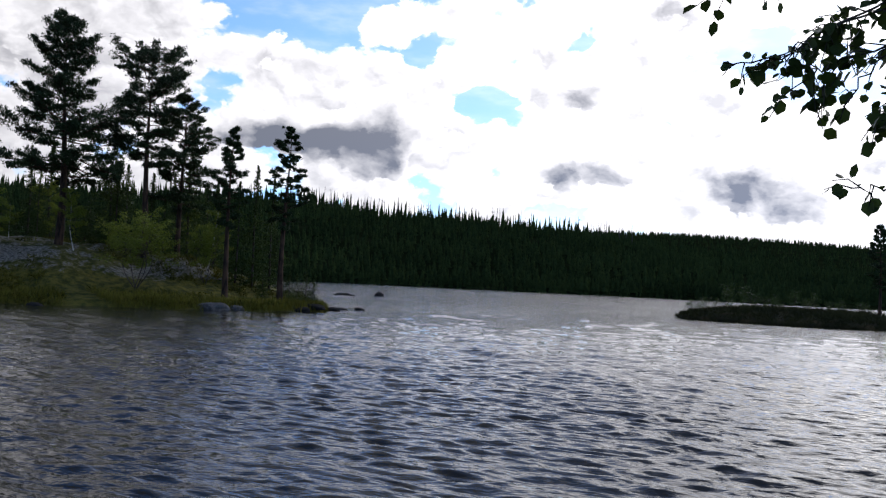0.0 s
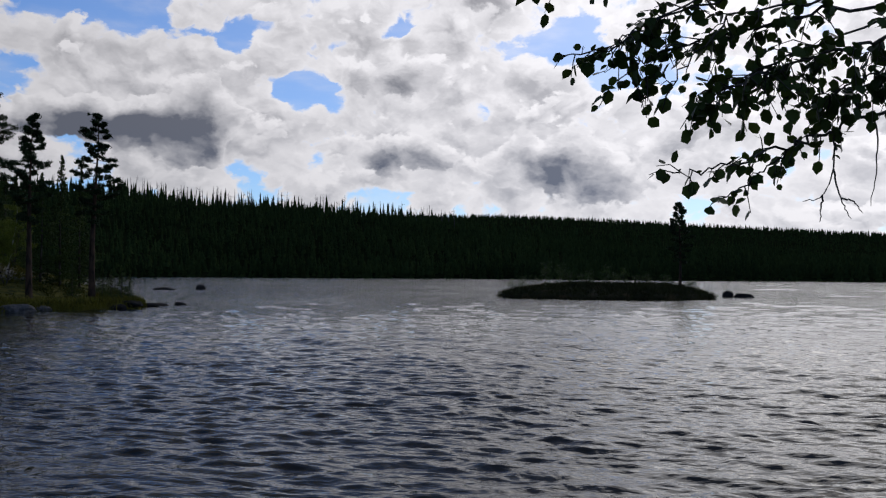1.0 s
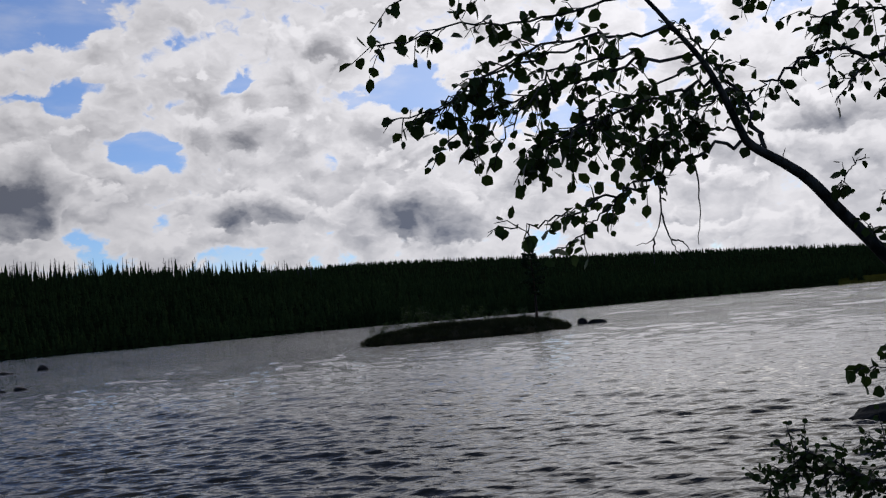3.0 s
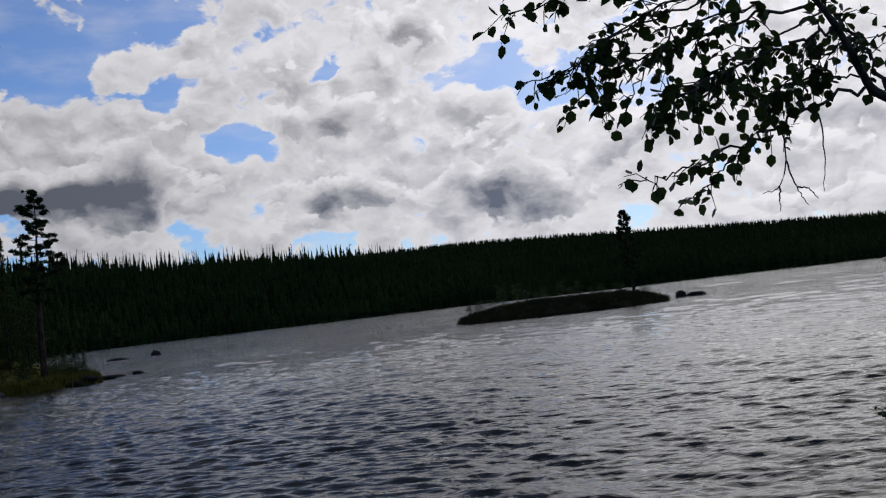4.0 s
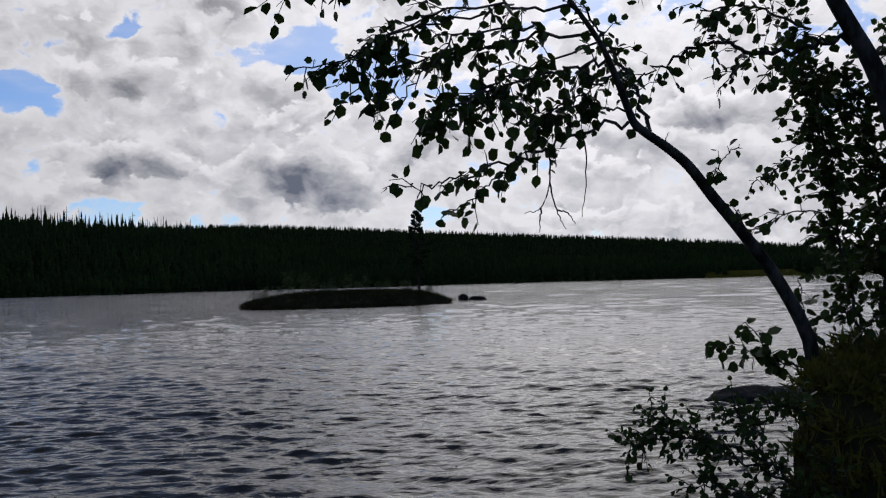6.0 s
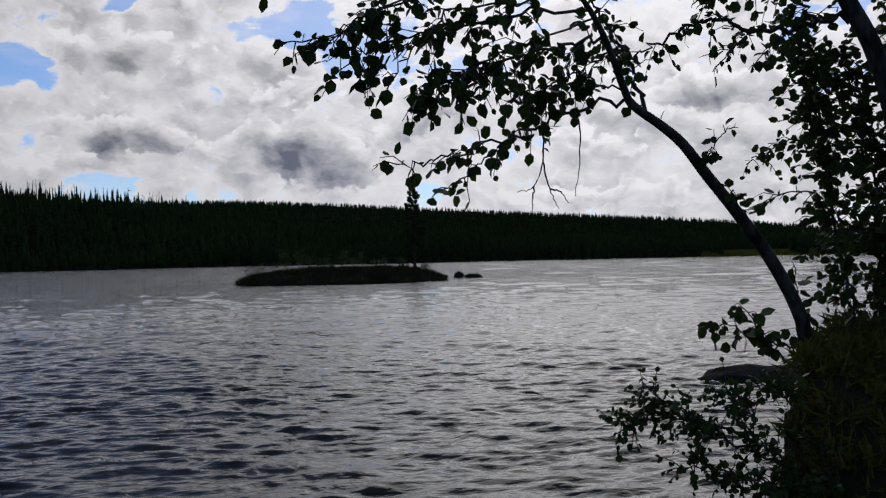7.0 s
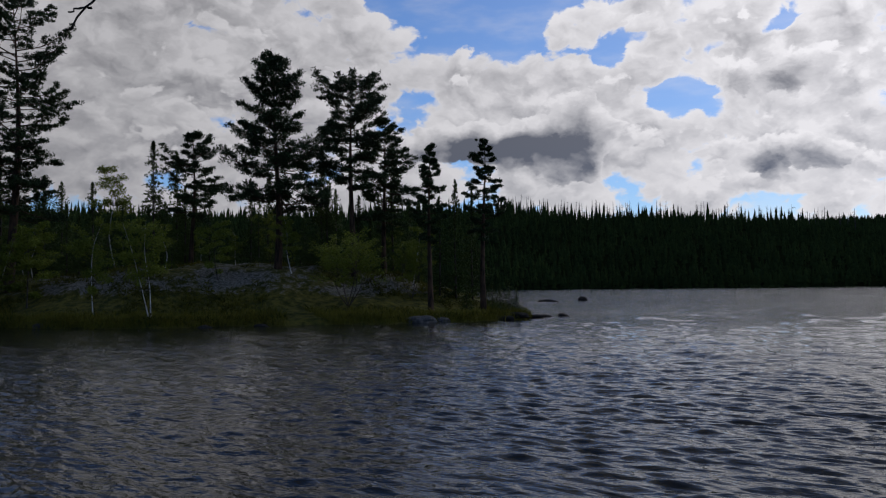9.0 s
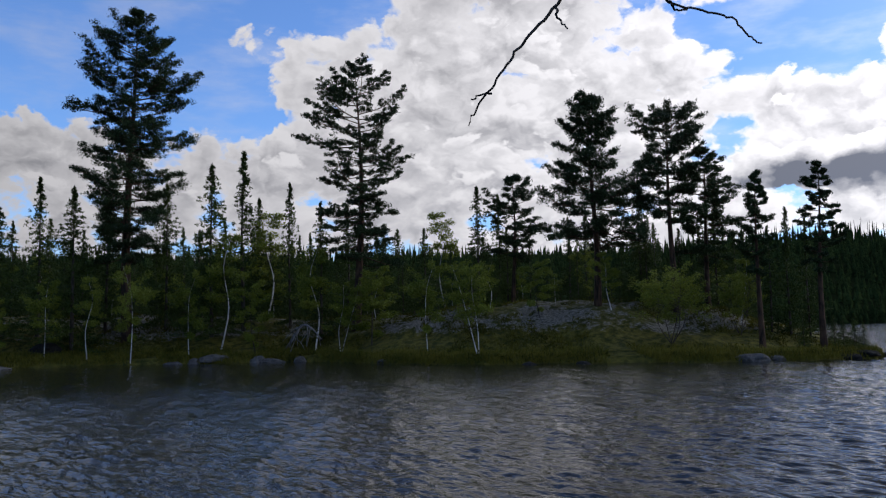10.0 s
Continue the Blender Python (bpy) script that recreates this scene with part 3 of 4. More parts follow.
def spruce(seed, height, width, dense=1.0, bare=0.05):
    """A northern spruce: short drooping sprays all round a straight stem, uneven in length."""
    rng = np.random.default_rng(seed)
    trunk = Tubes()
    trunk.add([(0, 0, 0), (0.01 * height, 0, height * 0.5), (0, 0, height)], [0.011 * height + 0.01, 0.007 * height, 0.008], 7)
    centres, sizes = [], []
    steps = int(height * 27 * dense)
    sway = rng.uniform(0, 6.28, 1)
    for i in range(steps):
        u = bare + (1 - bare) * (i + rng.random()) / steps
        turn = rng.uniform(0, 6.28)
        bulge = 1 + 0.22 * math.sin(turn * 2 + 9 * u + sway[0])
        reach = width * (1 - u) ** 0.9 * rng.uniform(0.45, 1.1) * bulge + 0.03
        for f in np.linspace(0.3, 1, max(2, int(reach * 4.5))):
            centres.append((math.cos(turn) * reach * f, math.sin(turn) * reach * f, height * u - 0.30 * reach * f + 0.14 * reach * f * f))
            sizes.append((0.05 + 0.13 * reach, 0.05 + 0.13 * reach, 0.07))
    V, F = blades(rng, centres, sizes, 8, 0.18, 0.058, 0.1)
    return trunk.mesh("trunk", SPRUCE_BARK), mesh_of("crown", V, F, SPRUCE_NEEDLES)


def small_birch(seed, height, width, stems=1, leaves=900, from_=0.3, pale=True, leaf=None):
    """A young mountain birch: one or more pale crooked stems and a loose crown of small leaves."""
    rng = np.random.default_rng(seed)
    stem, twigs = Tubes(), Tubes()
    tips = []
    for k in range(stems):
        turn, out = rng.uniform(0, 6.28), (0.10 if stems == 1 else 0.28) * height
        top = Vector((math.cos(turn) * out, math.sin(turn) * out, height * rng.uniform(0.85, 1)))
        line = bend([(0.05 * k, 0, 0), top * 0.35 + Vector((rng.normal() * 0.05 * height, rng.normal() * 0.05 * height, 0)), top * 0.7 + Vector((rng.normal() * 0.04 * height, rng.normal() * 0.03 * height, 0)), top], 4)
        stem.add(line, [0.0062 * height + 0.006, 0.0045 * height, 0.0025 * height, 0.004], 7)
        for i in range(int(9 + height * 3)):
            u = from_ + (1 - from_) * rng.random()
            p = line[min(int(u * (len(line) - 1)), len(line) - 1)]
            reach = width * rng.uniform(0.35, 1) * (1.15 - abs(u - 0.6))
            a = rng.uniform(0, 6.28)
            tip = p + Vector((math.cos(a) * reach, math.sin(a) * reach, reach * rng.uniform(-0.1, 0.7)))
            twigs.add([p, p.lerp(tip, 0.5) + Vector((0, 0, 0.06)), tip], [0.008, 0.003], 4)
            tips += [p.lerp(tip, 0.55), p.lerp(tip, 0.8), tip]
    V, F = blades(rng, tips, (0.27, 0.27, 0.22), max(4, int(1.15 * leaves / len(tips))), 0.10, 0.07, 0.0)
    return stem.mesh("stem", BIRCH_BARK if pale else SPRUCE_BARK), twigs.mesh("twigs", SPRUCE_BARK), mesh_of("foliage", V, F, leaf or BIRCH_LEAVES)


def plant(name, meshes, place, label, category, group=""):
    ob = thing(name, place, label, category, group)
    for me in meshes:
        piece = part(me.name.split(".")[0], me, ob)
        if piece.name.split(".")[0] in ("limbs", "twigs", "crown", "foliage"):
            piece["kind"] = "stuff"
    return ob


# the tall pines: azimuth, distance, elevation of the top, where the crown begins, its half widths, limbs, tuft size, lean
TALL_PINES = (
    (72.2, 56.0, 19.9, 0.24, (1.8, 2.8, 3.5, 3.6, 3.4, 2.9, 2.2, 1.2), 150, 0.52, 0.0, "tall dense dark-green pine with a full rounded crown"),
    (57.7, 51.0, 17.2, 0.25, (2.4, 2.9, 2.8, 2.8, 2.8, 2.6, 1.9), 84, 0.36, 0.0, "tall open-crowned pine with a dark straight trunk"),
    (42.0, 47.0, 14.9, 0.30, (2.4, 3.0, 2.7, 2.0, 1.8, 1.6, 1.0), 88, 0.48, 0.0, "tall pine with layered dark needle pads"),
    (37.0, 47.5, 13.6, 0.44, (1.6, 1.9, 1.7, 1.9, 1.9, 1.6), 62, 0.44, 0.0, "round-topped pine with a bare lower trunk"),
    (34.9, 49.0, 10.9, 0.30, (1.3, 1.6, 1.7, 1.4, 0.8), 50, 0.40, 0.02, "medium pine leaning out from the taller one"),
    (31.8, 43.0, 9.25, 0.42, (0.7, 0.95, 0.9, 0.7, 0.35), 44, 0.28, 0.0, "slim young pine on the rocky point"),
    (28.2, 43.8, 9.7, 0.42, (0.8, 1.35, 1.2, 0.8, 0.3), 42, 0.25, 0.0, "slim young pine near the tip of the point"),
    (47.3, 52.0, 9.9, 0.35, (1.4, 1.7, 1.5, 1.2, 0.6), 44, 0.38, 0.0, "small dark pine between taller trees"),
)
for i, (az, r, top_el, crown, profile, limbs, clump, lean, label) in enumerate(TALL_PINES):
    z = ground_at(az, r) - 0.1
    h = EYE_Z + r * math.tan(radians(top_el)) - z
    plant("pine_tree", scots_pine(11 + i, h, crown, profile, limbs, clump, lean), polar(az, r, z), label, "pine tree", "pines on the headland")

# ---- forest on the far hills ----


def make_forest():
    """Thousands of far conifers on the hills, joined: each a ragged stack of narrow skirts, some of them bare dead stems."""
    rng = np.random.default_rng(8)
    A, Rr, Hh = [], [], []

    def sow(count, a0, a1, r0, r1, h0, h1, square=True):
        A.append(rng.uniform(a0, a1, count))
        u = rng.random(count)
        Rr.append(np.sqrt(r0 * r0 + u * (r1 * r1 - r0 * r0)) if square else r0 + u * (r1 - r0))
        Hh.append(h0 + (h1 - h0) * rng.beta(2, 3, count))

    sow(19000, -62, 92, 268, 445, 3.0, 7.0)
    sow(5200, -62, 92, 256, 290, 2.5, 6.5)
    sow(900, -10, 92, 418, 450, 5.0, 11.5)
    sow(9000, -62, 40, 700, 1270, 4.0, 8.0, False)
    A, Rr, Hh = (np.concatenate(q) for q in (A, Rr, Hh))
    keep = Rr > shore_distance(A) - 1
    keep &= ~((A < -29.5) & (A > -33.5) & (Rr < 285))
    A, Rr, Hh = A[keep], Rr[keep], Hh[keep]
    X, Y = -np.sin(np.radians(A)) * Rr, np.cos(np.radians(A)) * Rr
    Z = land(X, Y, A, Rr) - 0.3
    k = len(A)
    W = Hh * rng.uniform(0.13, 0.30, k) * np.where((Rr > 415) & (Rr < 460), 0.6, 1.0)
    V, F, base = [], [], 0
    sides = 5
    turn = np.linspace(0, 2 * np.pi, sides, endpoint=False)
    for low, high, wide in ((0.04, 0.42, 1.0), (0.26, 0.66, 0.78), (0.48, 0.85, 0.52), (0.70, 1.0, 0.30)):
        ang = turn[None] + rng.uniform(0, 6.28, (k, 1))
        rad = W[:, None] * wide * rng.uniform(0.55, 1.3, (k, sides))
        drop = Hh[:, None] * (low + rng.uniform(-0.05, 0.05, (k, sides)))
        ring = np.stack([X[:, None] + np.cos(ang) * rad, Y[:, None] + np.sin(ang) * rad, Z[:, None] + drop], -1)
        tip = np.stack([X + rng.normal(size=k) * 0.05, Y, Z + Hh * high], -1)[:, None]
        V.append(np.concatenate([ring, tip], 1).reshape(-1, 3))
        at = base + np.arange(k)[:, None] * (sides + 1)
        q = np.arange(sides)[None]
        F.append(np.stack([at + q, at + (q + 1) % sides, at + sides + 0 * q], -1).reshape(-1, 3))
        base += k * (sides + 1)
    tagged(new("forest", mesh_of("forest", np.concatenate(V), np.concatenate(F), FOREST, True)), "dark dense conifer forest covering the far hills", "forest", kind="stuff")


def make_snags():
    """Bare dead trees that stand out on the near ridge."""
    rng = np.random.default_rng(21)
    tubes = Tubes()
    for i in range(110):
        az = rng.uniform(5, 27)
        r = rng.uniform(425, 447)
        p = polar(az, r)
        z = float(land(np.array([p.x]), np.array([p.y]), np.array([az]), np.array([r]))[0])
        h = rng.uniform(5, 11)
        lean = Vector((rng.normal() * 0.3, 0, 0))
        tubes.add([p + Vector((0, 0, z - 0.5)), p + lean * 0.5 + Vector((0, 0, z + h * 0.6)), p + lean + Vector((0, 0, z + h))], [0.20, 0.14, 0.05], 4)
        for j in range(6):
            f = rng.uniform(0.45, 0.95)
            q = p + lean * f + Vector((0, 0, z + h * f))
            tubes.add([q, q + Vector((rng.normal() * 0.7, rng.normal() * 0.5, rng.uniform(-0.3, 0.2)))], [0.09, 0.03], 3)
    tagged(new("dead_trees", tubes.mesh("dead_trees", SNAG_WOOD)), "bare grey dead trees along the ridge", "dead trees", kind="stuff")


def make_marsh():
    """The pale sedge at the far end of the lake."""
    rng = np.random.default_rng(77)
    A = rng.uniform(-34, -28.3, 1500)
    Rr = shore_distance(A) + rng.uniform(-2, 18, 1500)
    X, Y = -np.sin(np.radians(A)) * Rr, np.cos(np.radians(A)) * Rr
    Z = land(X, Y, A, Rr)
    V, F = blades(rng, np.stack([X, Y, np.maximum(Z, 0) + 0.2], -1), (0.8, 0.8, 0.25), 10, 0.9, 0.22, 1.5)
    tagged(new("sedge", mesh_of("sedge", V, F, GRASS)), "yellow-green sedge at the far shore", "sedge", kind="stuff")


make_forest()
make_snags()
make_marsh()

# ---- the islet ----
ISLET_AZ, ISLET_R, ISLET_A, ISLET_B = -4.7, 65.0, 7.9, 6.0


def islet_height(u, v):
    d = np.sqrt(u ** 2 + v ** 2)
    return np.where(d < 1, (0.95 + 0.15 * fbm(u * 7, v * 7, 1.4, 3)) * np.clip(1 - d ** 2.6, 0, 1) ** 0.6, -0.5)


def make_islet():
    rng = np.random.default_rng(5)
    n = 90
    u, v = np.meshgrid(np.linspace(-1.1, 1.1, n), np.linspace(-1.1, 1.1, n), indexing="ij")
    z = islet_height(u, v)
    c = polar(ISLET_AZ, ISLET_R)
    side, away = Vector((math.cos(radians(ISLET_AZ)), math.sin(radians(ISLET_AZ)), 0)), polar(ISLET_AZ, 1)
    P = np.stack([c.x + side.x * u * ISLET_A + away.x * v * ISLET_B, c.y + side.y * u * ISLET_A + away.y * v * ISLET_B, z], -1).reshape(-1, 3)
    i, j = np.meshgrid(np.arange(n - 1), np.arange(n - 1), indexing="ij")
    a = (i * n + j).ravel()
    tagged(new("islet", mesh_of("islet", P, np.stack([a, a + n, a + n + 1, a + 1], 1), PEAT, True)), "low mossy islet in the lake", "islet", kind="structure")
    # grass and dwarf shrubs
    d, t = np.sqrt(rng.random(4200)) * 1.0, rng.uniform(0, 6.28, 4200)
    uu, vv = d * np.cos(t), d * np.sin(t)
    zz = islet_height(uu, vv)
    C = np.stack([c.x + side.x * uu * ISLET_A + away.x * vv * ISLET_B, c.y + side.y * uu * ISLET_A + away.y * vv * ISLET_B, zz], -1)
    V, F = blades(rng, C, (0.30, 0.30, 0.26), 11, 0.34, 0.045, 0.9)
    tagged(new("heather", mesh_of("heather", V, F, ISLET_HEATHER)), "brown-green heather and grass on the islet", "heather", kind="stuff")


def islet_place(az, depth=0.0):
    r = ISLET_R + depth
    u = math.tan(radians(ISLET_AZ - az)) * r / ISLET_A
    return polar(az, r, max(0.05, float(islet_height(np.array(u), np.array(depth / ISLET_B)))))


make_islet()


BANK_AZ = (-180, -130, -70, -45, -36, -33.6, -32.4, -25, 0, 60, 110, 150, 180)
BANK_R = (40, 32, 11, 6.2, 5.0, 4.2, 2.5, 2.0, 1.4, 1.3, 3, 30, 40)


def bank_height(X, Y, A, Rr):
    """The shore under the camera, with the mossy mound on which the near trees grow."""
    inside = np.interp(A, BANK_AZ, BANK_R) - Rr + 0.10 * fbm(X, Y, 0.35, 3)
    mound = ease((2.4 - np.hypot(X - 3.2, Y - 3.0)) / 1.6)
    top = 0.28 + 1.13 * mound + 0.05 * fbm(X, Y, 0.3, 4)
    return np.where(inside < 0, np.maximum(-0.9, inside * 2.5), top * ease(inside / 0.35 + 0.1))


def make_near_bank():
    V, F = polar_sheet(np.concatenate([np.arange(-180, -70, 3.0), np.arange(-70, -20, 0.6), np.arange(-20, 180.1, 4.0)]), np.concatenate([np.arange(0.05, 7.5, 0.08), np.arange(7.6, 45, 1.2)]), bank_height)
    tagged(new("bank", mesh_of("bank", V, F, PEAT, True)), "dark mossy peat bank at the water's edge", "bank", kind="structure")
    rng = np.random.default_rng(14)
    X, Y = rng.uniform(1.6, 5.4, 5200), rng.uniform(1.5, 5.4, 5200)
    A, Rr = np.degrees(np.arctan2(-X, Y)), np.hypot(X, Y)
    Z = bank_height(X, Y, A, Rr)
    keep = Z > 0.25
    V, F = blades(rng, np.stack([X, Y, Z + 0.01], -1)[keep], (0.05, 0.05, 0.04), 12, 0.085, 0.016, 0.7)
    tagged(new("bank_heather", mesh_of("bank_heather", V, F, HEATHER)), "low dark heather and moss on the bank", "heather", kind="stuff")


make_near_bank()

# ---- rocks in the water ----


def boulder(az, r, size, sink, mat, label, seed, turn=0.0):
    me = lump(np.random.default_rng(seed), size)
    me.materials.append(mat)
    ob = new("rock", me)
    ob.location, ob.rotation_euler = polar(az, r, sink), (0, 0, radians(turn))
    return tagged(ob, label, "rock", "rocks in the lake")


for i, (az, r, sx, sy, sz, sink) in enumerate(((-12.45, 70.5, 0.42, 0.4, 0.5, 0.05), (-13.4, 70.0, 0.75, 0.4, 0.36, 0.0), (21.8, 90.0, 0.5, 0.4, 0.48, 0.0), (24.2, 88.0, 1.0, 0.5, 0.22, 0.0), (23.6, 86.0, 0.35, 0.3, 0.14, 0.0), (23.05, 47.2, 0.30, 0.25, 0.17, 0.0), (24.4, 46.4, 0.55, 0.3, 0.16, 0.0), (25.0, 45.4, 0.6, 0.3, 0.2, 0.0))):
    boulder(az, r, (sx, sy, sz), sink, DARK_ROCK, "dark boulder breaking the lake surface", 30 + i, az)
boulder(-31.9, 12.6, (0.85, 0.5, 0.27), -0.03, DARK_ROCK, "flat dark rock ledge at the water's edge", 51, -30)
boulder(-27.5, 8.6, (0.6, 0.25, 0.10), -0.05, DARK_ROCK, "low dark rock just awash by the bank", 52, -27)

# ---- trees and plants of the headland ----


def on_headland(az, r):
    return polar(az, r, ground_at(az, r) - 0.06)


SPRUCES = [spruce(40 + i, 8.0, w, d) for i, (w, d) in enumerate(((1.7, 1.0), (2.3, 1.2), (1.15, 0.9), (2.0, 1.1)))]
spruce_rng = np.random.default_rng(61)


def stand_spruce(kind, az, r, top_el, label, wide=1.0):
    place = on_headland(az, r)
    h = EYE_Z + r * math.tan(radians(top_el)) - place.z
    ob = plant("spruce_tree", SPRUCES[kind], place, label, "spruce tree", "spruces on the headland")
    k = h / 8.0
    ob.scale = (1.05 * k * wide, 1.05 * k * wide, k)
    ob.rotation_euler = (0, 0, spruce_rng.uniform(0, 6.28))
    return ob


for kind, az, r, el, wide, label in (
    (0, 77.4, 59, 9.5, 0.9, "slim pointed spruce among the pines"), (1, 67.2, 54, 10.7, 0.9, "broad dense young spruce"), (2, 65.2, 55, 11.6, 1.0, "slim tall spruce with short branches"),
    (0, 62.2, 55, 9.6, 0.8, "slim dark spruce in the thicket"), (1, 75.5, 56, 9.0, 1.0, "dark spruce beside the tall pine"), (1, 70.0, 57, 9.4, 0.9, "dark spruce beside the tall pine"), (0, 60.2, 52, 8.4, 0.9, "young spruce by the open-crowned pine"),
    (3, 49.7, 52, 9.3, 0.9, "young green spruce among the pines"), (1, 48.3, 55, 8.7, 0.8, "young dark spruce beside the small pine"), (1, 39.0, 51, 9.3, 0.9, "dark spruce between two pines"), (1, 34.3, 51, 9.4, 0.8, "dense spruce below a pine"),
    (0, 30.1, 47, 7.0, 0.8, "small spruce between the slim pines"), (0, 29.0, 48, 6.2, 0.8, "small spruce at the point"), (1, 79.6, 57, 7.6, 1.1, "broad young spruce above the shore"), (3, 73.6, 58, 8.6, 1.0, "spruce behind the tall pine"),
    (3, 64.2, 59, 8.6, 0.9, "spruce in the thicket"), (3, 58.4, 57, 7.6, 1.0, "spruce in the thicket"), (0, 56.0, 56, 6.9, 1.0, "spruce in the thicket"), (3, 53.3, 57, 6.6, 1.0, "spruce in the thicket"), (0, 31.2, 46.5, 5.9, 0.9, "small spruce between the slim pines"),
):
    stand_spruce(kind, az, r, el, label, wide)
for az, r, el in ((26.6, 43.6, 0.35), (27.2, 44.0, 0.1), (26.1, 43.4, -0.2), (29.4, 44.0, 0.5), (27.7, 45.0, 0.3)):
    stand_spruce(3, az, r, el, "little spruce sapling at the tip of the point", 1.3)
for i in range(96):
    az = 31.5 + 50 * (i + spruce_rng.random()) / 96
    r = float(np.interp(az, SHORE_AZ, SHORE_R)) + spruce_rng.uniform(9, 26)
    stand_spruce(int(spruce_rng.integers(4)), az, r, spruce_rng.uniform(2.6, 7.4), "green young conifer in the thicket behind the shore", spruce_rng.uniform(0.75, 1.15))

BIRCHES = [small_birch(70, 5.0, 1.3, 1, 4200), small_birch(71, 5.0, 1.2, 2, 4600, 0.4), small_birch(72, 5.0, 1.7, 5, 9000, 0.35, False), small_birch(73, 6.0, 1.0, 1, 3200, 0.4), small_birch(74, 4.0, 1.4, 3, 6500, 0.05, False), small_birch(75, 5.0, 1.3, 1, 5000, 0.12, False)]
BIRCH_H = (5.0, 5.0, 5.0, 6.0, 4.0, 5.0)
birch_rng = np.random.default_rng(62)


def stand_birch(kind, az, r, top_el, label, wide=1.0):
    place = on_headland(az, r)
    h = EYE_Z + r * math.tan(radians(top_el)) - place.z
    ob = plant("birch_tree", BIRCHES[kind], place, label, "birch tree", "birches on the headland")
    k = h / BIRCH_H[kind]
    ob.scale = (k * wide, k * wide, k)
    ob.rotation_euler = (0, 0, birch_rng.uniform(0, 6.28))


for kind, az, r, el, wide, label in (
    (1, 49.8, 41.2, 4.5, 1.0, "crooked white-stemmed birch near the water"), (0, 53.2, 44.0, 4.5, 0.9, "young white-stemmed birch near the water"), (3, 66.6, 52.0, 7.4, 1.0, "slim birch with a bright white stem"),
    (0, 72.1, 51.5, 4.4, 0.8, "young birch on the shore"), (2, 37.2, 42.6, 3.35, 1.15, "round bushy many-stemmed birch"), (2, 33.1, 45.5, 2.9, 0.8, "round bushy many-stemmed birch"), (3, 33.0, 47.0, 4.9, 1.2, "slender green birch behind the point"),
    (3, 60.6, 50.5, 6.4, 1.1, "slim green birch with a pale stem"), (3, 63.7, 57.0, 8.8, 1.2, "thin-crowned grey birch against the sky"), (3, 51.9, 55.0, 8.5, 1.0, "thin-crowned grey birch against the sky"), (0, 68.6, 51.0, 4.0, 0.8, "young birch on the shore"),
    (0, 77.0, 54.5, 3.4, 0.9, "small green birch at the shoreline"), (5, 56.9, 47.5, 4.4, 1.3, "young birch with a loose crown"), (5, 45.7, 46.0, 4.6, 1.2, "young birch on the heath"), (3, 41.0, 46.5, 5.2, 1.2, "slender young birch among the pines"),
    (3, 74.6, 52.8, 4.2, 0.9, "young birch on the shore"), (5, 79.5, 54.5, 2.6, 0.8, "low bushy birch on the shore"), (5, 64.4, 50.2, 3.6, 1.0, "small green birch at the shoreline"), (1, 58.9, 47.6, 3.2, 1.0, "small green birch at the shoreline"),
):
    stand_birch(kind, az, r, el, label, wide)
for i in range(22):
    az = 33 + 48 * (i + birch_rng.random()) / 22
    r = float(np.interp(az, SHORE_AZ, SHORE_R)) + birch_rng.uniform(8, 15)
    stand_birch(int(birch_rng.choice([3, 0, 5])), az, r, birch_rng.uniform(2.4, 5.6), "young green birch in the thicket behind the shore", birch_rng.uniform(0.9, 1.25))


def make_headland_cover():
    """Heather, dwarf shrubs and grass on the headland."""
    rng = np.random.default_rng(9)
    for name, count, s0, s1, mat, label, length, width, tall in (
        ("headland_heather", 13000, 0.3, 26, HEATHER, "brown-green heather and dwarf shrubs on the headland", 0.26, 0.06, 0.7),
        ("headland_grass", 5200, -0.1, 2.6, GRASS, "yellow-green shore grass along the headland", 0.34, 0.035, 2.2),
    ):
        A = rng.uniform(23.2, 84, count)
        Rr = np.interp(A, SHORE_AZ, SHORE_R) + s0 + (s1 - s0) * rng.random(count) ** 1.4
        X, Y = -np.sin(np.radians(A)) * Rr, np.cos(np.radians(A)) * Rr
        Z = headland_height(X, Y, A, Rr)
        patch = fbm(X, Y, 2.0, 3, 4.0)
        s = Rr - np.interp(A, SHORE_AZ, SHORE_R)
        keep = (Z > 0.02) & (patch > np.where(s < 3.0, -0.6, np.where(A < 38, 0.10, -0.05)))
        C = np.stack([X, Y, Z + 0.04], -1)[keep]
        V, F = blades(rng, C, (0.28, 0.28, 0.16), 9, length, width, tall)
        tagged(new(name, mesh_of(name, V, F, mat)), label, "heather" if "heather" in name else "grass", kind="stuff")


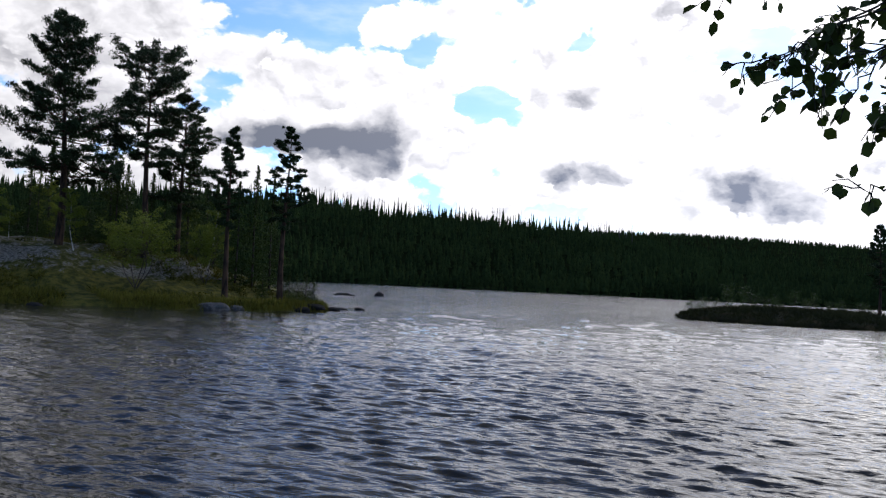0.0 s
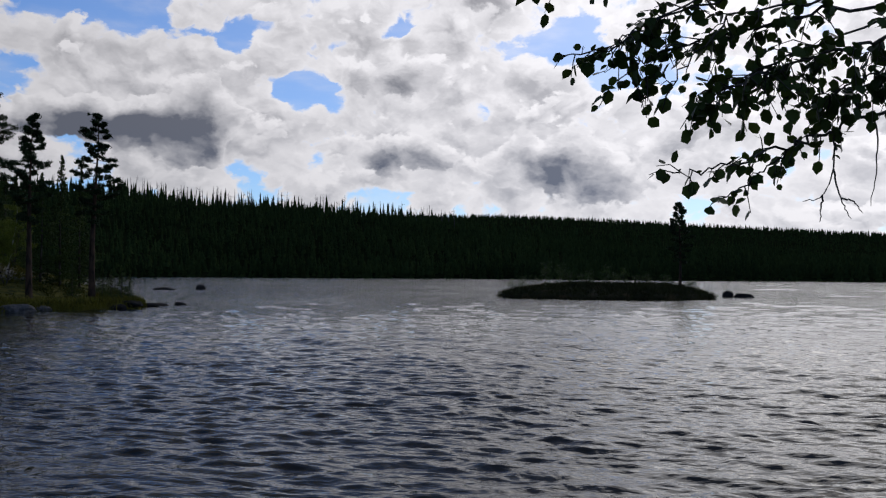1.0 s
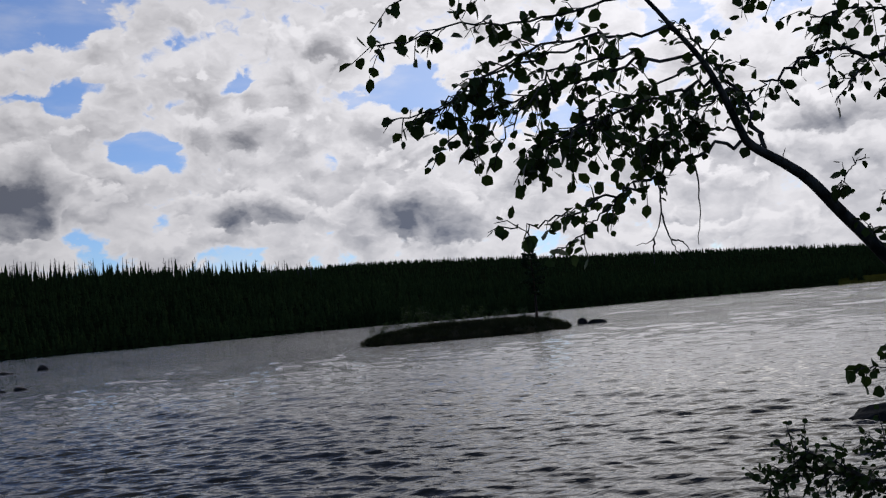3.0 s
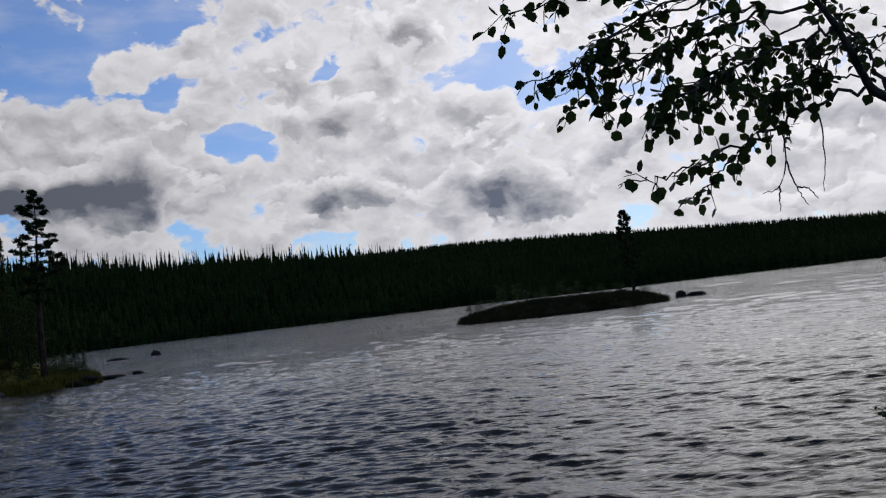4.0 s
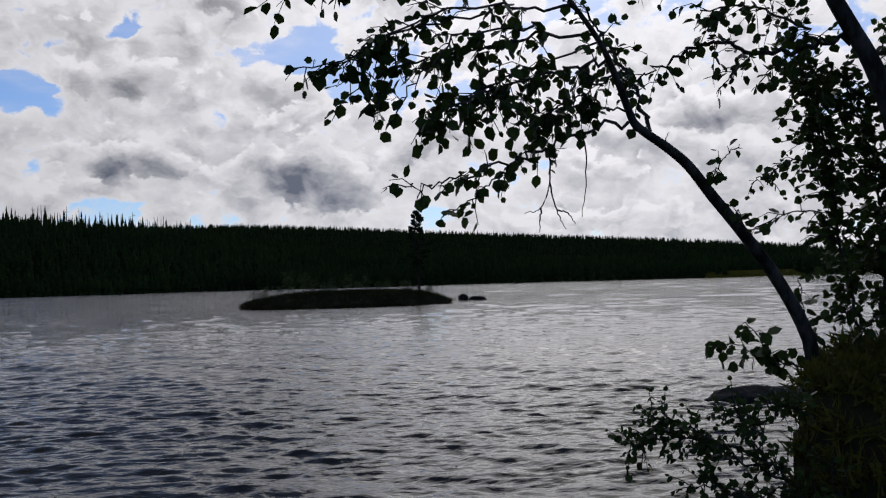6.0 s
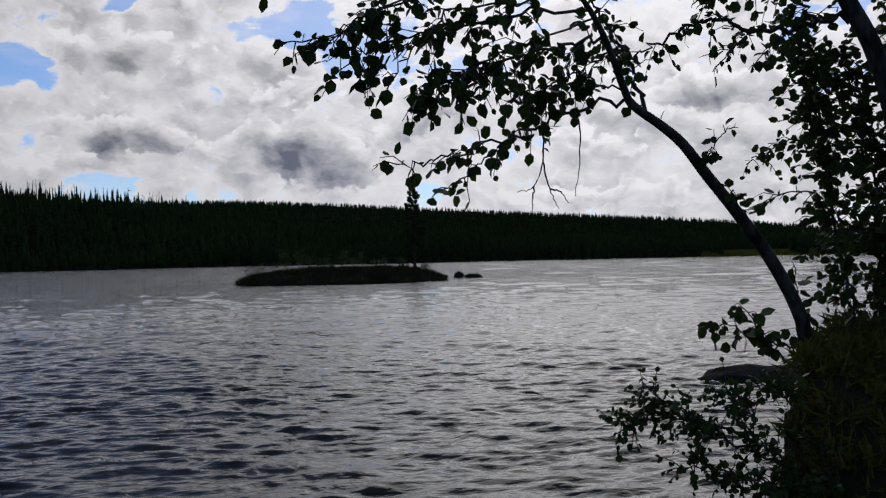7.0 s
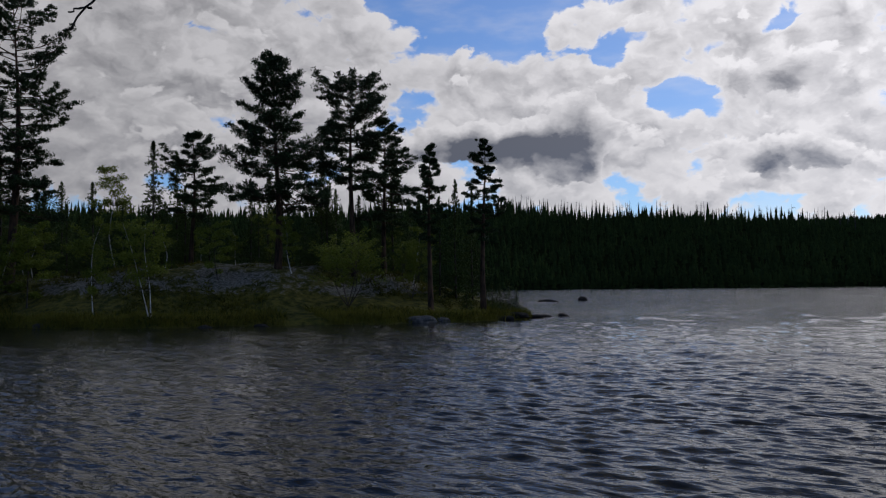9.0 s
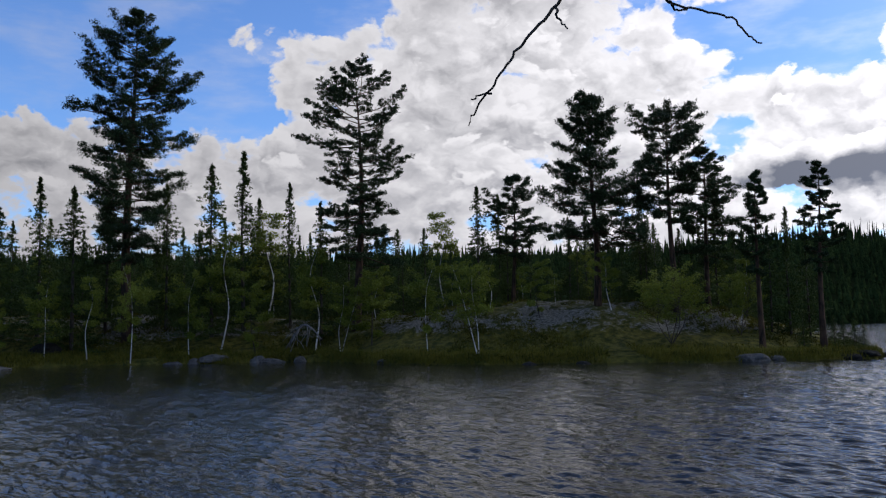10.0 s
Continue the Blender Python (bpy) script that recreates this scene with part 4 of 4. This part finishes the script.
make_headland_cover()
for i, (az, s, sx, sy, sz, dark, label) in enumerate((
    (61.6, 0.2, 0.5, 0.4, 0.45, 0, "pale grey boulder on the shore"), (63.4, 0.1, 0.9, 0.5, 0.36, 0, "flat grey rock on the shore"), (64.3, 0.3, 0.6, 0.5, 0.42, 0, "rounded grey boulder on the shore"), (67.0, 0.2, 1.1, 0.5, 0.40, 0, "flat grey rock on the shore"), (68.2, 0.2, 0.5, 0.5, 0.36, 0, "rounded grey boulder on the shore"),
    (69.5, 0.0, 0.7, 0.4, 0.26, 0, "flat grey rock on the shore"), (79.3, -1.5, 0.7, 0.5, 0.22, 0, "pale rock in the shallows"), (77.0, 2.6, 1.3, 0.9, 0.8, 1, "large dark boulder on the heath"), (32.4, 0.3, 1.1, 0.7, 0.5, 0, "sloping grey rock slab on the shore"), (42.9, 0.0, 0.5, 0.4, 0.22, 1, "small dark rock on the shore"),
    (31.0, 0.2, 0.5, 0.4, 0.3, 0, "rounded grey boulder on the shore"), (26.0, 0.3, 0.8, 0.5, 0.28, 1, "dark rock at the tip of the point"), (26.9, 0.1, 0.7, 0.4, 0.3, 1, "dark rock at the tip of the point"), (46.5, 0.1, 0.45, 0.35, 0.2, 1, "small dark rock on the shore"), (56.2, 0.1, 0.4, 0.3, 0.2, 0, "small grey rock on the shore"),
)):
    r = float(np.interp(az, SHORE_AZ, SHORE_R)) + s
    me = lump(np.random.default_rng(90 + i), (sx * 0.75, sy * 0.75, sz * 0.7))
    me.materials.append(DARK_ROCK if dark else ROCK)
    ob = new("rock", me)
    ob.location, ob.rotation_euler = polar(az, r, max(0.0, ground_at(az, r)) - 0.02), (0, 0, radians(az))
    tagged(ob, label, "rock", "rocks on the headland shore")


def fallen_tree(az, r, seed):
    """A grey fallen tree with bare crooked limbs, propped up on the heath."""
    rng = np.random.default_rng(seed)
    ob = thing("fallen_tree", on_headland(az, r), "grey bare fallen tree propped on its limbs", "fallen tree")
    stem, limbs = Tubes(), Tubes()
    line = bend([(-1.7, 0, 0.05), (-0.6, 0, 1.0), (0.5, 0, 1.7), (1.6, 0, 1.5), (2.3, 0.2, 0.9)], 4)
    stem.add(line, [0.10, 0.09, 0.06, 0.03], 7)
    for k in range(12):
        p = line[2 + k]
        q = p + Vector((rng.normal() * 0.5, rng.normal() * 0.6, -p.z * rng.uniform(0.4, 1.0)))
        limbs.add(bend([p, p.lerp(q, 0.5) + Vector((0.1, 0, 0.15)), q], 3), [0.04, 0.015], 5)
    part("trunk", stem.mesh("trunk", DEAD_WOOD), ob)
    tagged(part("limbs", limbs.mesh("limbs", DEAD_WOOD), ob), kind="stuff")


fallen_tree(61.7, 50.5, 7)

# ---- plants of the islet ----
place = islet_place(-9.5, 0.5)
plant("pine_tree", scots_pine(120, EYE_Z + 65.5 * math.tan(radians(4.6)) - place.z, 0.3, (0.5, 0.75, 0.8, 0.6, 0.3), 44, 0.26), place, "lone slender young pine on the islet", "pine tree")
islet_rng = np.random.default_rng(33)
ISLET_BIRCHES = [small_birch(130, 2.0, 0.5, 1, 320, 0.3, False, NEAR_LEAVES), small_birch(131, 1.6, 0.6, 3, 420, 0.2, False, NEAR_LEAVES)]
for az, depth, kind, k in ((-0.76, 0.5, 0, 1.0), (-1.7, 0.5, 0, 0.9), (-4.9, 1.0, 0, 0.8), (-6.0, 1.0, 0, 0.7), (1.3, 0.5, 1, 0.55), (0.5, 0.0, 1, 0.6), (-3.2, 1.0, 1, 0.5), (-7.5, 0.5, 1, 0.5), (-8.6, 0.5, 1, 0.5), (-10.4, 0.5, 1, 0.45), (-2.4, 1.5, 1, 0.6), (0.9, -1.0, 1, 0.4), (-0.2, 1.5, 1, 0.5), (-4.0, 0.0, 1, 0.4), (-5.4, 2.0, 1, 0.55), (-6.8, 1.0, 1, 0.45), (-9.0, 1.5, 1, 0.4), (-10.0, -0.5, 1, 0.35), (-3.6, 2.0, 0, 0.6)):
    ob = plant("birch_sapling", ISLET_BIRCHES[kind], islet_place(az, depth) - Vector((0, 0, 0.05)), "thin birch sapling on the islet", "birch tree", "saplings on the islet")
    k *= 1.15
    ob.scale, ob.rotation_euler = (k, k, k), (0, 0, islet_rng.uniform(0, 6.28))

# ---- the near trees on the bank ----


def leaves_on(rng, places, ways, size):
    """Rounded leaves folded along the midrib: places are where their stalks begin, ways where they point."""
    p, w = np.asarray(places, float), np.asarray(ways, float)
    k = len(p)
    w = w / (np.linalg.norm(w, axis=1)[:, None] + 1e-9)
    side = np.cross(w, rng.normal(size=(k, 3)) * 0.8 + np.array([0, 0, 1.0]))
    side /= np.linalg.norm(side, axis=1)[:, None] + 1e-9
    up = np.cross(side, w)
    ln = size * rng.uniform(0.55, 1.25, (k, 1))
    wd = ln * rng.uniform(0.34, 0.50, (k, 1))
    fold = ln * rng.uniform(-0.05, 0.18, (k, 1))
    base = p + w * ln * 0.18

    def at(along, across, lift):
        return base + w * ln * along + side * wd * across + up * fold * lift
    rows = [at(0, 0, 0), at(0.5, 0, 0), at(1, 0, -0.5), at(0.22, 0.85, 1), at(0.62, 0.95, 1), at(0.22, -0.85, 1), at(0.62, -0.95, 1)]
    V = np.stack(rows, 1).reshape(-1, 3)
    tri = np.array([(0, 1, 3), (3, 1, 4), (4, 1, 2), (0, 5, 1), (5, 6, 1), (6, 2, 1)])
    F = (np.arange(k)[:, None, None] * 7 + tri[None]).reshape(-1, 3)
    return V, F


class Leafy:
    """Branches with side twigs and leaves, grown along given lines."""

    def __init__(self, seed):
        self.rng = np.random.default_rng(seed)
        self.boughs, self.twigs, self.places, self.ways = [], Tubes(), [], []

    def branch(self, points, thick, thin, leafy_from=0.3, every=0.055, twig=0.16, leaf_step=0.024, leaves=True, droop=0.5, per=1):
        """A bough, and sprays along it that hang in tufts with gaps between them."""
        rng = self.rng
        line = bend(points, 6)
        for q in line[1:-1]:
            q += Vector(rng.normal(size=3) * min(0.010, thick * (1.1 if leaves else 0.5)))
        wood = Tubes()
        wood.add(line, [thick * (0.7 if leaves else 1.0), thin], 7)
        self.boughs.append(wood)
        if not leaves:
            return
        length = [0.0]
        for a, b in zip(line, line[1:]):
            length.append(length[-1] + (b - a).length)
        total, s, phase = length[-1], length[-1] * leafy_from, rng.uniform(0, 6.28)
        while s < total:
            i = min(max(j for j in range(len(length)) if length[j] <= s), len(line) - 2)
            p = line[i].lerp(line[i + 1], (s - length[i]) / max(1e-6, length[i + 1] - length[i]))
            ahead = (line[i + 1] - line[i]).normalized()
            full = 0.5 + 0.5 * math.sin(s * 26 + phase)
            for _ in range(per):
                if rng.random() > 0.45 + 0.55 * full:
                    continue
                out = (ahead * rng.uniform(0.3, 1.0) + Vector(rng.normal(size=3)) * 0.55 - Vector((0, 0, droop * rng.uniform(0.2, 1.2)))).normalized()
                ln = 0.85 * twig * rng.uniform(0.3, 1.2)
                mid = p + out * ln * 0.5 + Vector((0, 0, 0.04 * ln))
                tip = p + out * ln - Vector((0, 0, droop * 0.5 * ln))
                self.twigs.add([p, mid, tip], [0.0024, 0.0012], 4)
                for f in np.arange(0.22, 1.02, leaf_step / ln):
                    q = p.lerp(mid, f * 2) if f < 0.5 else mid.lerp(tip, f * 2 - 1)
                    self.places.append(tuple(q))
                    self.ways.append(tuple(out * 0.7 + Vector(rng.normal(size=3)) * 0.7 - Vector((0, 0, 0.45))))
            s += 0.60 * every * rng.uniform(0.6, 1.5)

    def finish(self, ob, size, bark_, leaf, wood_name="branch"):
        for wood in self.boughs:
            part(wood_name, wood.mesh(wood_name, bark_), ob)
        if self.places:
            tagged(part("twigs", self.twigs.mesh("twigs", bark_), ob), kind="stuff")
            V, F = leaves_on(self.rng, self.places, self.ways, size)
            tagged(part("foliage", mesh_of("foliage", V, F, leaf, True), ob, "small rounded dark green leaves"), kind="stuff")


def leaning_birch():
    ob = thing("birch_tree", (0, 0, 0), "slender birch leaning out over the water with drooping leafy boughs", "birch tree")
    stem = Tubes()
    line = bend([(2.42, 3.50, 1.2), (2.37, 3.45, 1.48), (2.20, 3.39, 1.74), (2.00, 3.32, 1.95), (1.84, 3.28, 2.11), (1.70, 3.21, 2.23), (1.58, 3.16, 2.30), (1.44, 3.11, 2.37), (1.39, 3.08, 2.43), (1.31, 3.01, 2.55), (1.22, 2.93, 2.65), (1.12, 2.87, 2.74), (0.95, 2.80, 2.90), (0.75, 2.72, 3.05)], 4)
    stem.add(line, [0.036, 0.029, 0.024, 0.020, 0.016, 0.012, 0.008, 0.004], 9)
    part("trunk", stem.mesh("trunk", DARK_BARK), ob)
    g = Leafy(5)
    g.branch([(1.51, 3.14, 2.34), (1.50, 3.20, 2.48), (1.49, 3.26, 2.60), (1.44, 3.39, 2.78), (1.35, 3.42, 2.95)], 0.013, 0.004, 0.3, per=2)
    g.branch([(1.40, 3.11, 2.39), (1.19, 3.05, 2.35), (1.02, 3.01, 2.27), (0.89, 2.94, 2.21), (0.72, 2.90, 2.17), (0.60, 2.85, 2.12), (0.47, 2.81, 2.11)], 0.010, 0.002, 0.30, 0.042, 0.11)
    g.branch([(0.89, 2.94, 2.21), (0.81, 2.91, 2.15), (0.72, 2.88, 2.08), (0.63, 2.88, 2.02)], 0.005, 0.002, 0.25, 0.045, 0.09)
    for bare in ([(1.04, 3.00, 2.26), (1.03, 2.98, 2.14), (0.99, 2.97, 2.05), (0.93, 2.98, 2.03)], [(1.03, 2.98, 2.14), (1.05, 2.97, 2.04), (1.08, 2.96, 1.97)], [(1.19, 3.05, 2.35), (1.20, 3.05, 2.19), (1.18, 3.06, 2.02)], [(0.99, 2.97, 2.05), (0.985, 2.97, 2.0), (0.98, 2.97, 1.96)], [(1.05, 2.97, 2.04), (1.09, 2.97, 2.03), (1.12, 2.97, 1.99)]):
        g.branch(bare, 0.0035, 0.0012, leaves=False)
    g.branch([(1.27, 2.97, 2.60), (1.05, 2.89, 2.53), (0.83, 2.85, 2.47), (0.66, 2.79, 2.39), (0.53, 2.76, 2.31)], 0.009, 0.002, 0.1, 0.045, 0.17, per=2)
    g.branch([(1.20, 2.94, 2.68), (0.92, 2.88, 2.64), (0.67, 2.84, 2.57), (0.44, 2.78, 2.50), (0.29, 2.73, 2.40)], 0.009, 0.002, 0.15, 0.05, 0.15, per=2)
    g.branch([(1.12, 2.87, 2.74), (0.87, 2.84, 2.74), (0.59, 2.80, 2.69), (0.36, 2.73, 2.56), (0.25, 2.69, 2.49)], 0.008, 0.002, 0.2, 0.05, 0.14, per=2)
    g.branch([(0.98, 2.80, 2.87), (0.64, 2.78, 2.80), (0.36, 2.74, 2.77), (0.09, 2.67, 2.70)], 0.007, 0.002, 0.15, 0.045, 0.15)
    g.branch([(0.78, 2.86, 2.72), (0.45, 2.77, 2.61), (0.25, 2.69, 2.49), (0.09, 2.66, 2.47)], 0.006, 0.002, 0.25, 0.05, 0.11)
    g.branch([(0.95, 2.85, 2.68), (0.68, 2.77, 2.61), (0.53, 2.70, 2.48), (0.42, 2.62, 2.32)], 0.006, 0.002, 0.3, 0.045, 0.10)
    g.branch([(1.22, 2.93, 2.65), (0.88, 2.87, 2.51), (0.74, 2.86, 2.43), (0.62, 2.84, 2.38)], 0.006, 0.002, 0.3, 0.04, 0.15, per=2)
    g.branch([(0.98, 2.78, 2.90), (0.65, 2.73, 2.95), (0.36, 2.68, 2.90), (0.16, 2.62, 2.83)], 0.006, 0.002, 0.1, 0.05, 0.17)
    g.branch([(1.31, 3.01, 2.55), (1.18, 3.0, 2.47), (1.08, 2.98, 2.42), (0.95, 2.96, 2.38)], 0.006, 0.002, 0.1, 0.04, 0.16, per=2)
    g.branch([(1.39, 3.08, 2.43), (1.25, 3.05, 2.44), (1.10, 3.02, 2.43), (0.98, 2.98, 2.36)], 0.006, 0.002, 0.2, 0.04, 0.14, per=2)
    g.branch([(1.81, 3.27, 2.13), (1.81, 3.21, 2.20), (1.83, 3.14, 2.27), (1.85, 3.08, 2.30)], 0.004, 0.002, 0.05, 0.05, 0.08, droop=0.1)
    g.branch([(1.95, 3.29, 2.03), (1.90, 3.2, 2.05), (1.86, 3.12, 2.0)], 0.004, 0.002, 0.1, 0.05, 0.09)
    for k in range(11):
        p = line[6 + 3 * k]
        g.branch([p, p + Vector((g.rng.normal() * 0.02, 0, 0.02)), p + Vector((g.rng.normal() * 0.05, g.rng.normal() * 0.02, g.rng.uniform(-0.03, 0.06)))], 0.004, 0.0012, leaves=False)
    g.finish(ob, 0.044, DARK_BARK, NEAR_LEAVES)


def bank_birch():
    ob = thing("birch_tree", (0, 0, 0), "upright dark-barked birch on the bank with leafy side boughs", "birch tree")
    stem = Tubes()
    stem.add(bend([(2.72, 3.2, 1.25), (2.65, 3.12, 1.55), (2.61, 3.09, 1.90), (2.57, 3.06, 2.17), (2.51, 3.04, 2.40), (2.43, 3.04, 2.62), (2.33, 3.05, 2.80), (2.24, 3.06, 2.98), (2.10, 3.02, 3.3), (1.95, 2.95, 3.7)], 4), [0.055, 0.048, 0.042, 0.038, 0.034, 0.028, 0.02], 10)
    part("trunk", stem.mesh("trunk", DARK_BARK), ob)
    g = Leafy(6)
    g.branch([(2.36, 3.04, 2.74), (2.22, 3.07, 2.71), (2.08, 3.05, 2.66), (1.90, 3.04, 2.65), (1.73, 3.03, 2.69), (1.61, 3.03, 2.66), (1.52, 3.02, 2.60), (1.41, 3.02, 2.54)], 0.018, 0.003, 0.15, 0.055, 0.15)
    g.branch([(2.22, 3.07, 2.71), (2.08, 3.05, 2.79), (1.89, 3.05, 2.84), (1.69, 3.05, 2.82)], 0.009, 0.003, 0.05, 0.045, 0.17, per=2)
    g.branch([(2.28, 3.06, 2.9), (2.0, 3.0, 2.95), (1.7, 2.95, 2.98), (1.4, 2.9, 2.95)], 0.010, 0.003, 0.1, 0.05, 0.18, per=2)
    g.branch([(1.90, 3.04, 2.65), (1.83, 3.06, 2.58), (1.76, 3.08, 2.50)], 0.004, 0.002, 0.1, 0.04, 0.08)
    g.branch([(2.08, 3.05, 2.66), (2.0, 3.06, 2.6), (1.93, 3.08, 2.52)], 0.004, 0.002, 0.1, 0.04, 0.08)
    g.branch([(2.43, 3.04, 2.62), (2.6, 3.0, 2.8), (2.75, 2.95, 2.95)], 0.010, 0.003, 0.1, 0.04, 0.18, per=2)
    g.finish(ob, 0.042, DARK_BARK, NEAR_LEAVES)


def alder_clump():
    ob = thing("alder_bush", (0, 0, 0), "dense leafy young alder with thin upright stems on the bank", "bush")
    g = Leafy(7)
    for pts in ([(2.62, 3.45, 1.3), (2.59, 3.42, 1.53), (2.55, 3.45, 1.96), (2.49, 3.43, 2.34), (2.41, 3.43, 2.59), (2.33, 3.36, 2.74)], [(2.82, 3.5, 1.3), (2.80, 3.51, 1.55), (2.80, 3.51, 2.02), (2.70, 3.47, 2.43), (2.58, 3.43, 2.67)], [(2.95, 3.4, 1.3), (2.9, 3.4, 1.8), (2.85, 3.36, 2.3), (2.8, 3.3, 2.8)]):
        g.branch(pts, 0.013, 0.003, 0.15, 0.032, 0.22, 0.020, per=4)
    for pts in ([(2.54, 3.46, 2.14), (2.37, 3.46, 2.29), (2.20, 3.45, 2.23), (2.11, 3.44, 2.18)], [(2.55, 3.45, 1.96), (2.39, 3.44, 2.06), (2.22, 3.44, 2.03), (2.10, 3.40, 1.98)], [(2.55, 3.45, 1.9), (2.42, 3.4, 1.95), (2.32, 3.38, 1.9)], [(2.49, 3.43, 2.34), (2.36, 3.4, 2.44), (2.26, 3.4, 2.46)]):
        g.branch(pts, 0.006, 0.002, 0.3, 0.045, 0.11)
    g.finish(ob, 0.042, DARK_BARK, NEAR_LEAVES, "stem")


def low_alder():
    ob = thing("alder_shoot", (0, 0, 0), "low alder shoot with large leaves over the water", "bush")
    g = Leafy(8)
    g.branch([(2.50, 3.50, 1.25), (2.44, 3.53, 1.34), (2.26, 3.53, 1.38), (2.09, 3.51, 1.46), (1.94, 3.49, 1.48)], 0.007, 0.002, 0.3, 0.026, 0.09, 0.024)
    g.branch([(2.26, 3.53, 1.38), (2.18, 3.52, 1.48), (2.10, 3.51, 1.57)], 0.005, 0.002, 0.1, 0.03, 0.09, 0.024)
    g.branch([(2.46, 3.56, 1.3), (2.46, 3.6, 1.5), (2.44, 3.62, 1.75)], 0.006, 0.002, 0.2, 0.05, 0.08, 0.03)
    g.finish(ob, 0.055, DARK_BARK, NEAR_LEAVES, "stem")


def willow_bush():
    ob = thing("willow_bush", (0, 0, 0), "sprawling small-leaved willow bush leaning from the bank over the water", "bush")
    g = Leafy(9)
    for pts in ([(1.95, 2.42, 0.75), (1.82, 2.50, 0.95), (1.73, 2.62, 1.08), (1.68, 2.71, 1.15), (1.68, 2.77, 1.26), (1.60, 2.87, 1.32)], [(1.68, 2.71, 1.15), (1.58, 2.82, 1.19), (1.46, 2.94, 1.20), (1.28, 3.02, 1.17)], [(1.68, 2.77, 1.26), (1.78, 2.76, 1.31), (1.82, 2.74, 1.36)], [(1.73, 2.62, 1.08), (1.60, 2.75, 1.15), (1.49, 2.87, 1.25), (1.39, 2.97, 1.28)], [(1.82, 2.50, 0.95), (1.68, 2.62, 1.02), (1.56, 2.72, 1.05), (1.45, 2.8, 1.05)], [(1.9, 2.45, 0.9), (1.86, 2.55, 1.05), (1.85, 2.62, 1.15)], [(1.82, 2.50, 0.95), (1.72, 2.52, 0.98), (1.62, 2.56, 0.95)]):
        g.branch(pts, 0.008, 0.002, 0.22, 0.020, 0.12, 0.014, per=2, droop=0.1)
    g.finish(ob, 0.026, DARK_BARK, NEAR_LEAVES, "stem")


def overhanging_birch():
    """The birch behind the camera, whose bare twigs hang into view."""
    ob = thing("birch_tree", (0, 0, 0), "birch with thin bare twigs hanging over the shore", "birch tree")
    stem = Tubes()
    stem.add(bend([(-1.9, -1.6, 0.2), (-1.85, -1.5, 1.5), (-1.8, -1.4, 3.0), (-1.7, -1.3, 4.5)], 4), [0.09, 0.07, 0.05, 0.03], 9)
    part("trunk", stem.mesh("trunk", BIRCH_BARK), ob)
    g = Leafy(10)
    g.branch([(-1.8, -1.4, 2.9), (-1.6, -0.4, 3.3), (-1.4, 0.7, 3.2), (-1.3, 1.2, 2.9), (-1.35, 1.34, 2.61)], 0.028, 0.006, leaves=False)
    for pts, w in (([(-1.35, 1.34, 2.61), (-1.39, 1.35, 2.56), (-1.45, 1.32, 2.50), (-1.50, 1.30, 2.45), (-1.53, 1.28, 2.40), (-1.57, 1.26, 2.35), (-1.59, 1.25, 2.31)], 0.0042), ([(-1.39, 1.35, 2.56), (-1.39, 1.35, 2.53), (-1.37, 1.36, 2.50)], 0.0035), ([(-1.54, 1.28, 2.38), (-1.56, 1.27, 2.38), (-1.58, 1.25, 2.37)], 0.003), ([(-1.33, 1.25, 2.75), (-1.22, 1.46, 2.59), (-1.20, 1.50, 2.54), (-1.16, 1.56, 2.52), (-1.12, 1.61, 2.50), (-1.105, 1.65, 2.465), (-1.09, 1.675, 2.45)], 0.0032), ([(-1.20, 1.50, 2.54), (-1.19, 1.51, 2.52), (-1.18, 1.55, 2.53)], 0.003)):
        g.branch(pts, w, 0.0018, leaves=False)
    g.finish(ob, 0.04, DARK_BARK, NEAR_LEAVES)


leaning_birch()
bank_birch()
alder_clump()
low_alder()
willow_bush()
overhanging_birch()
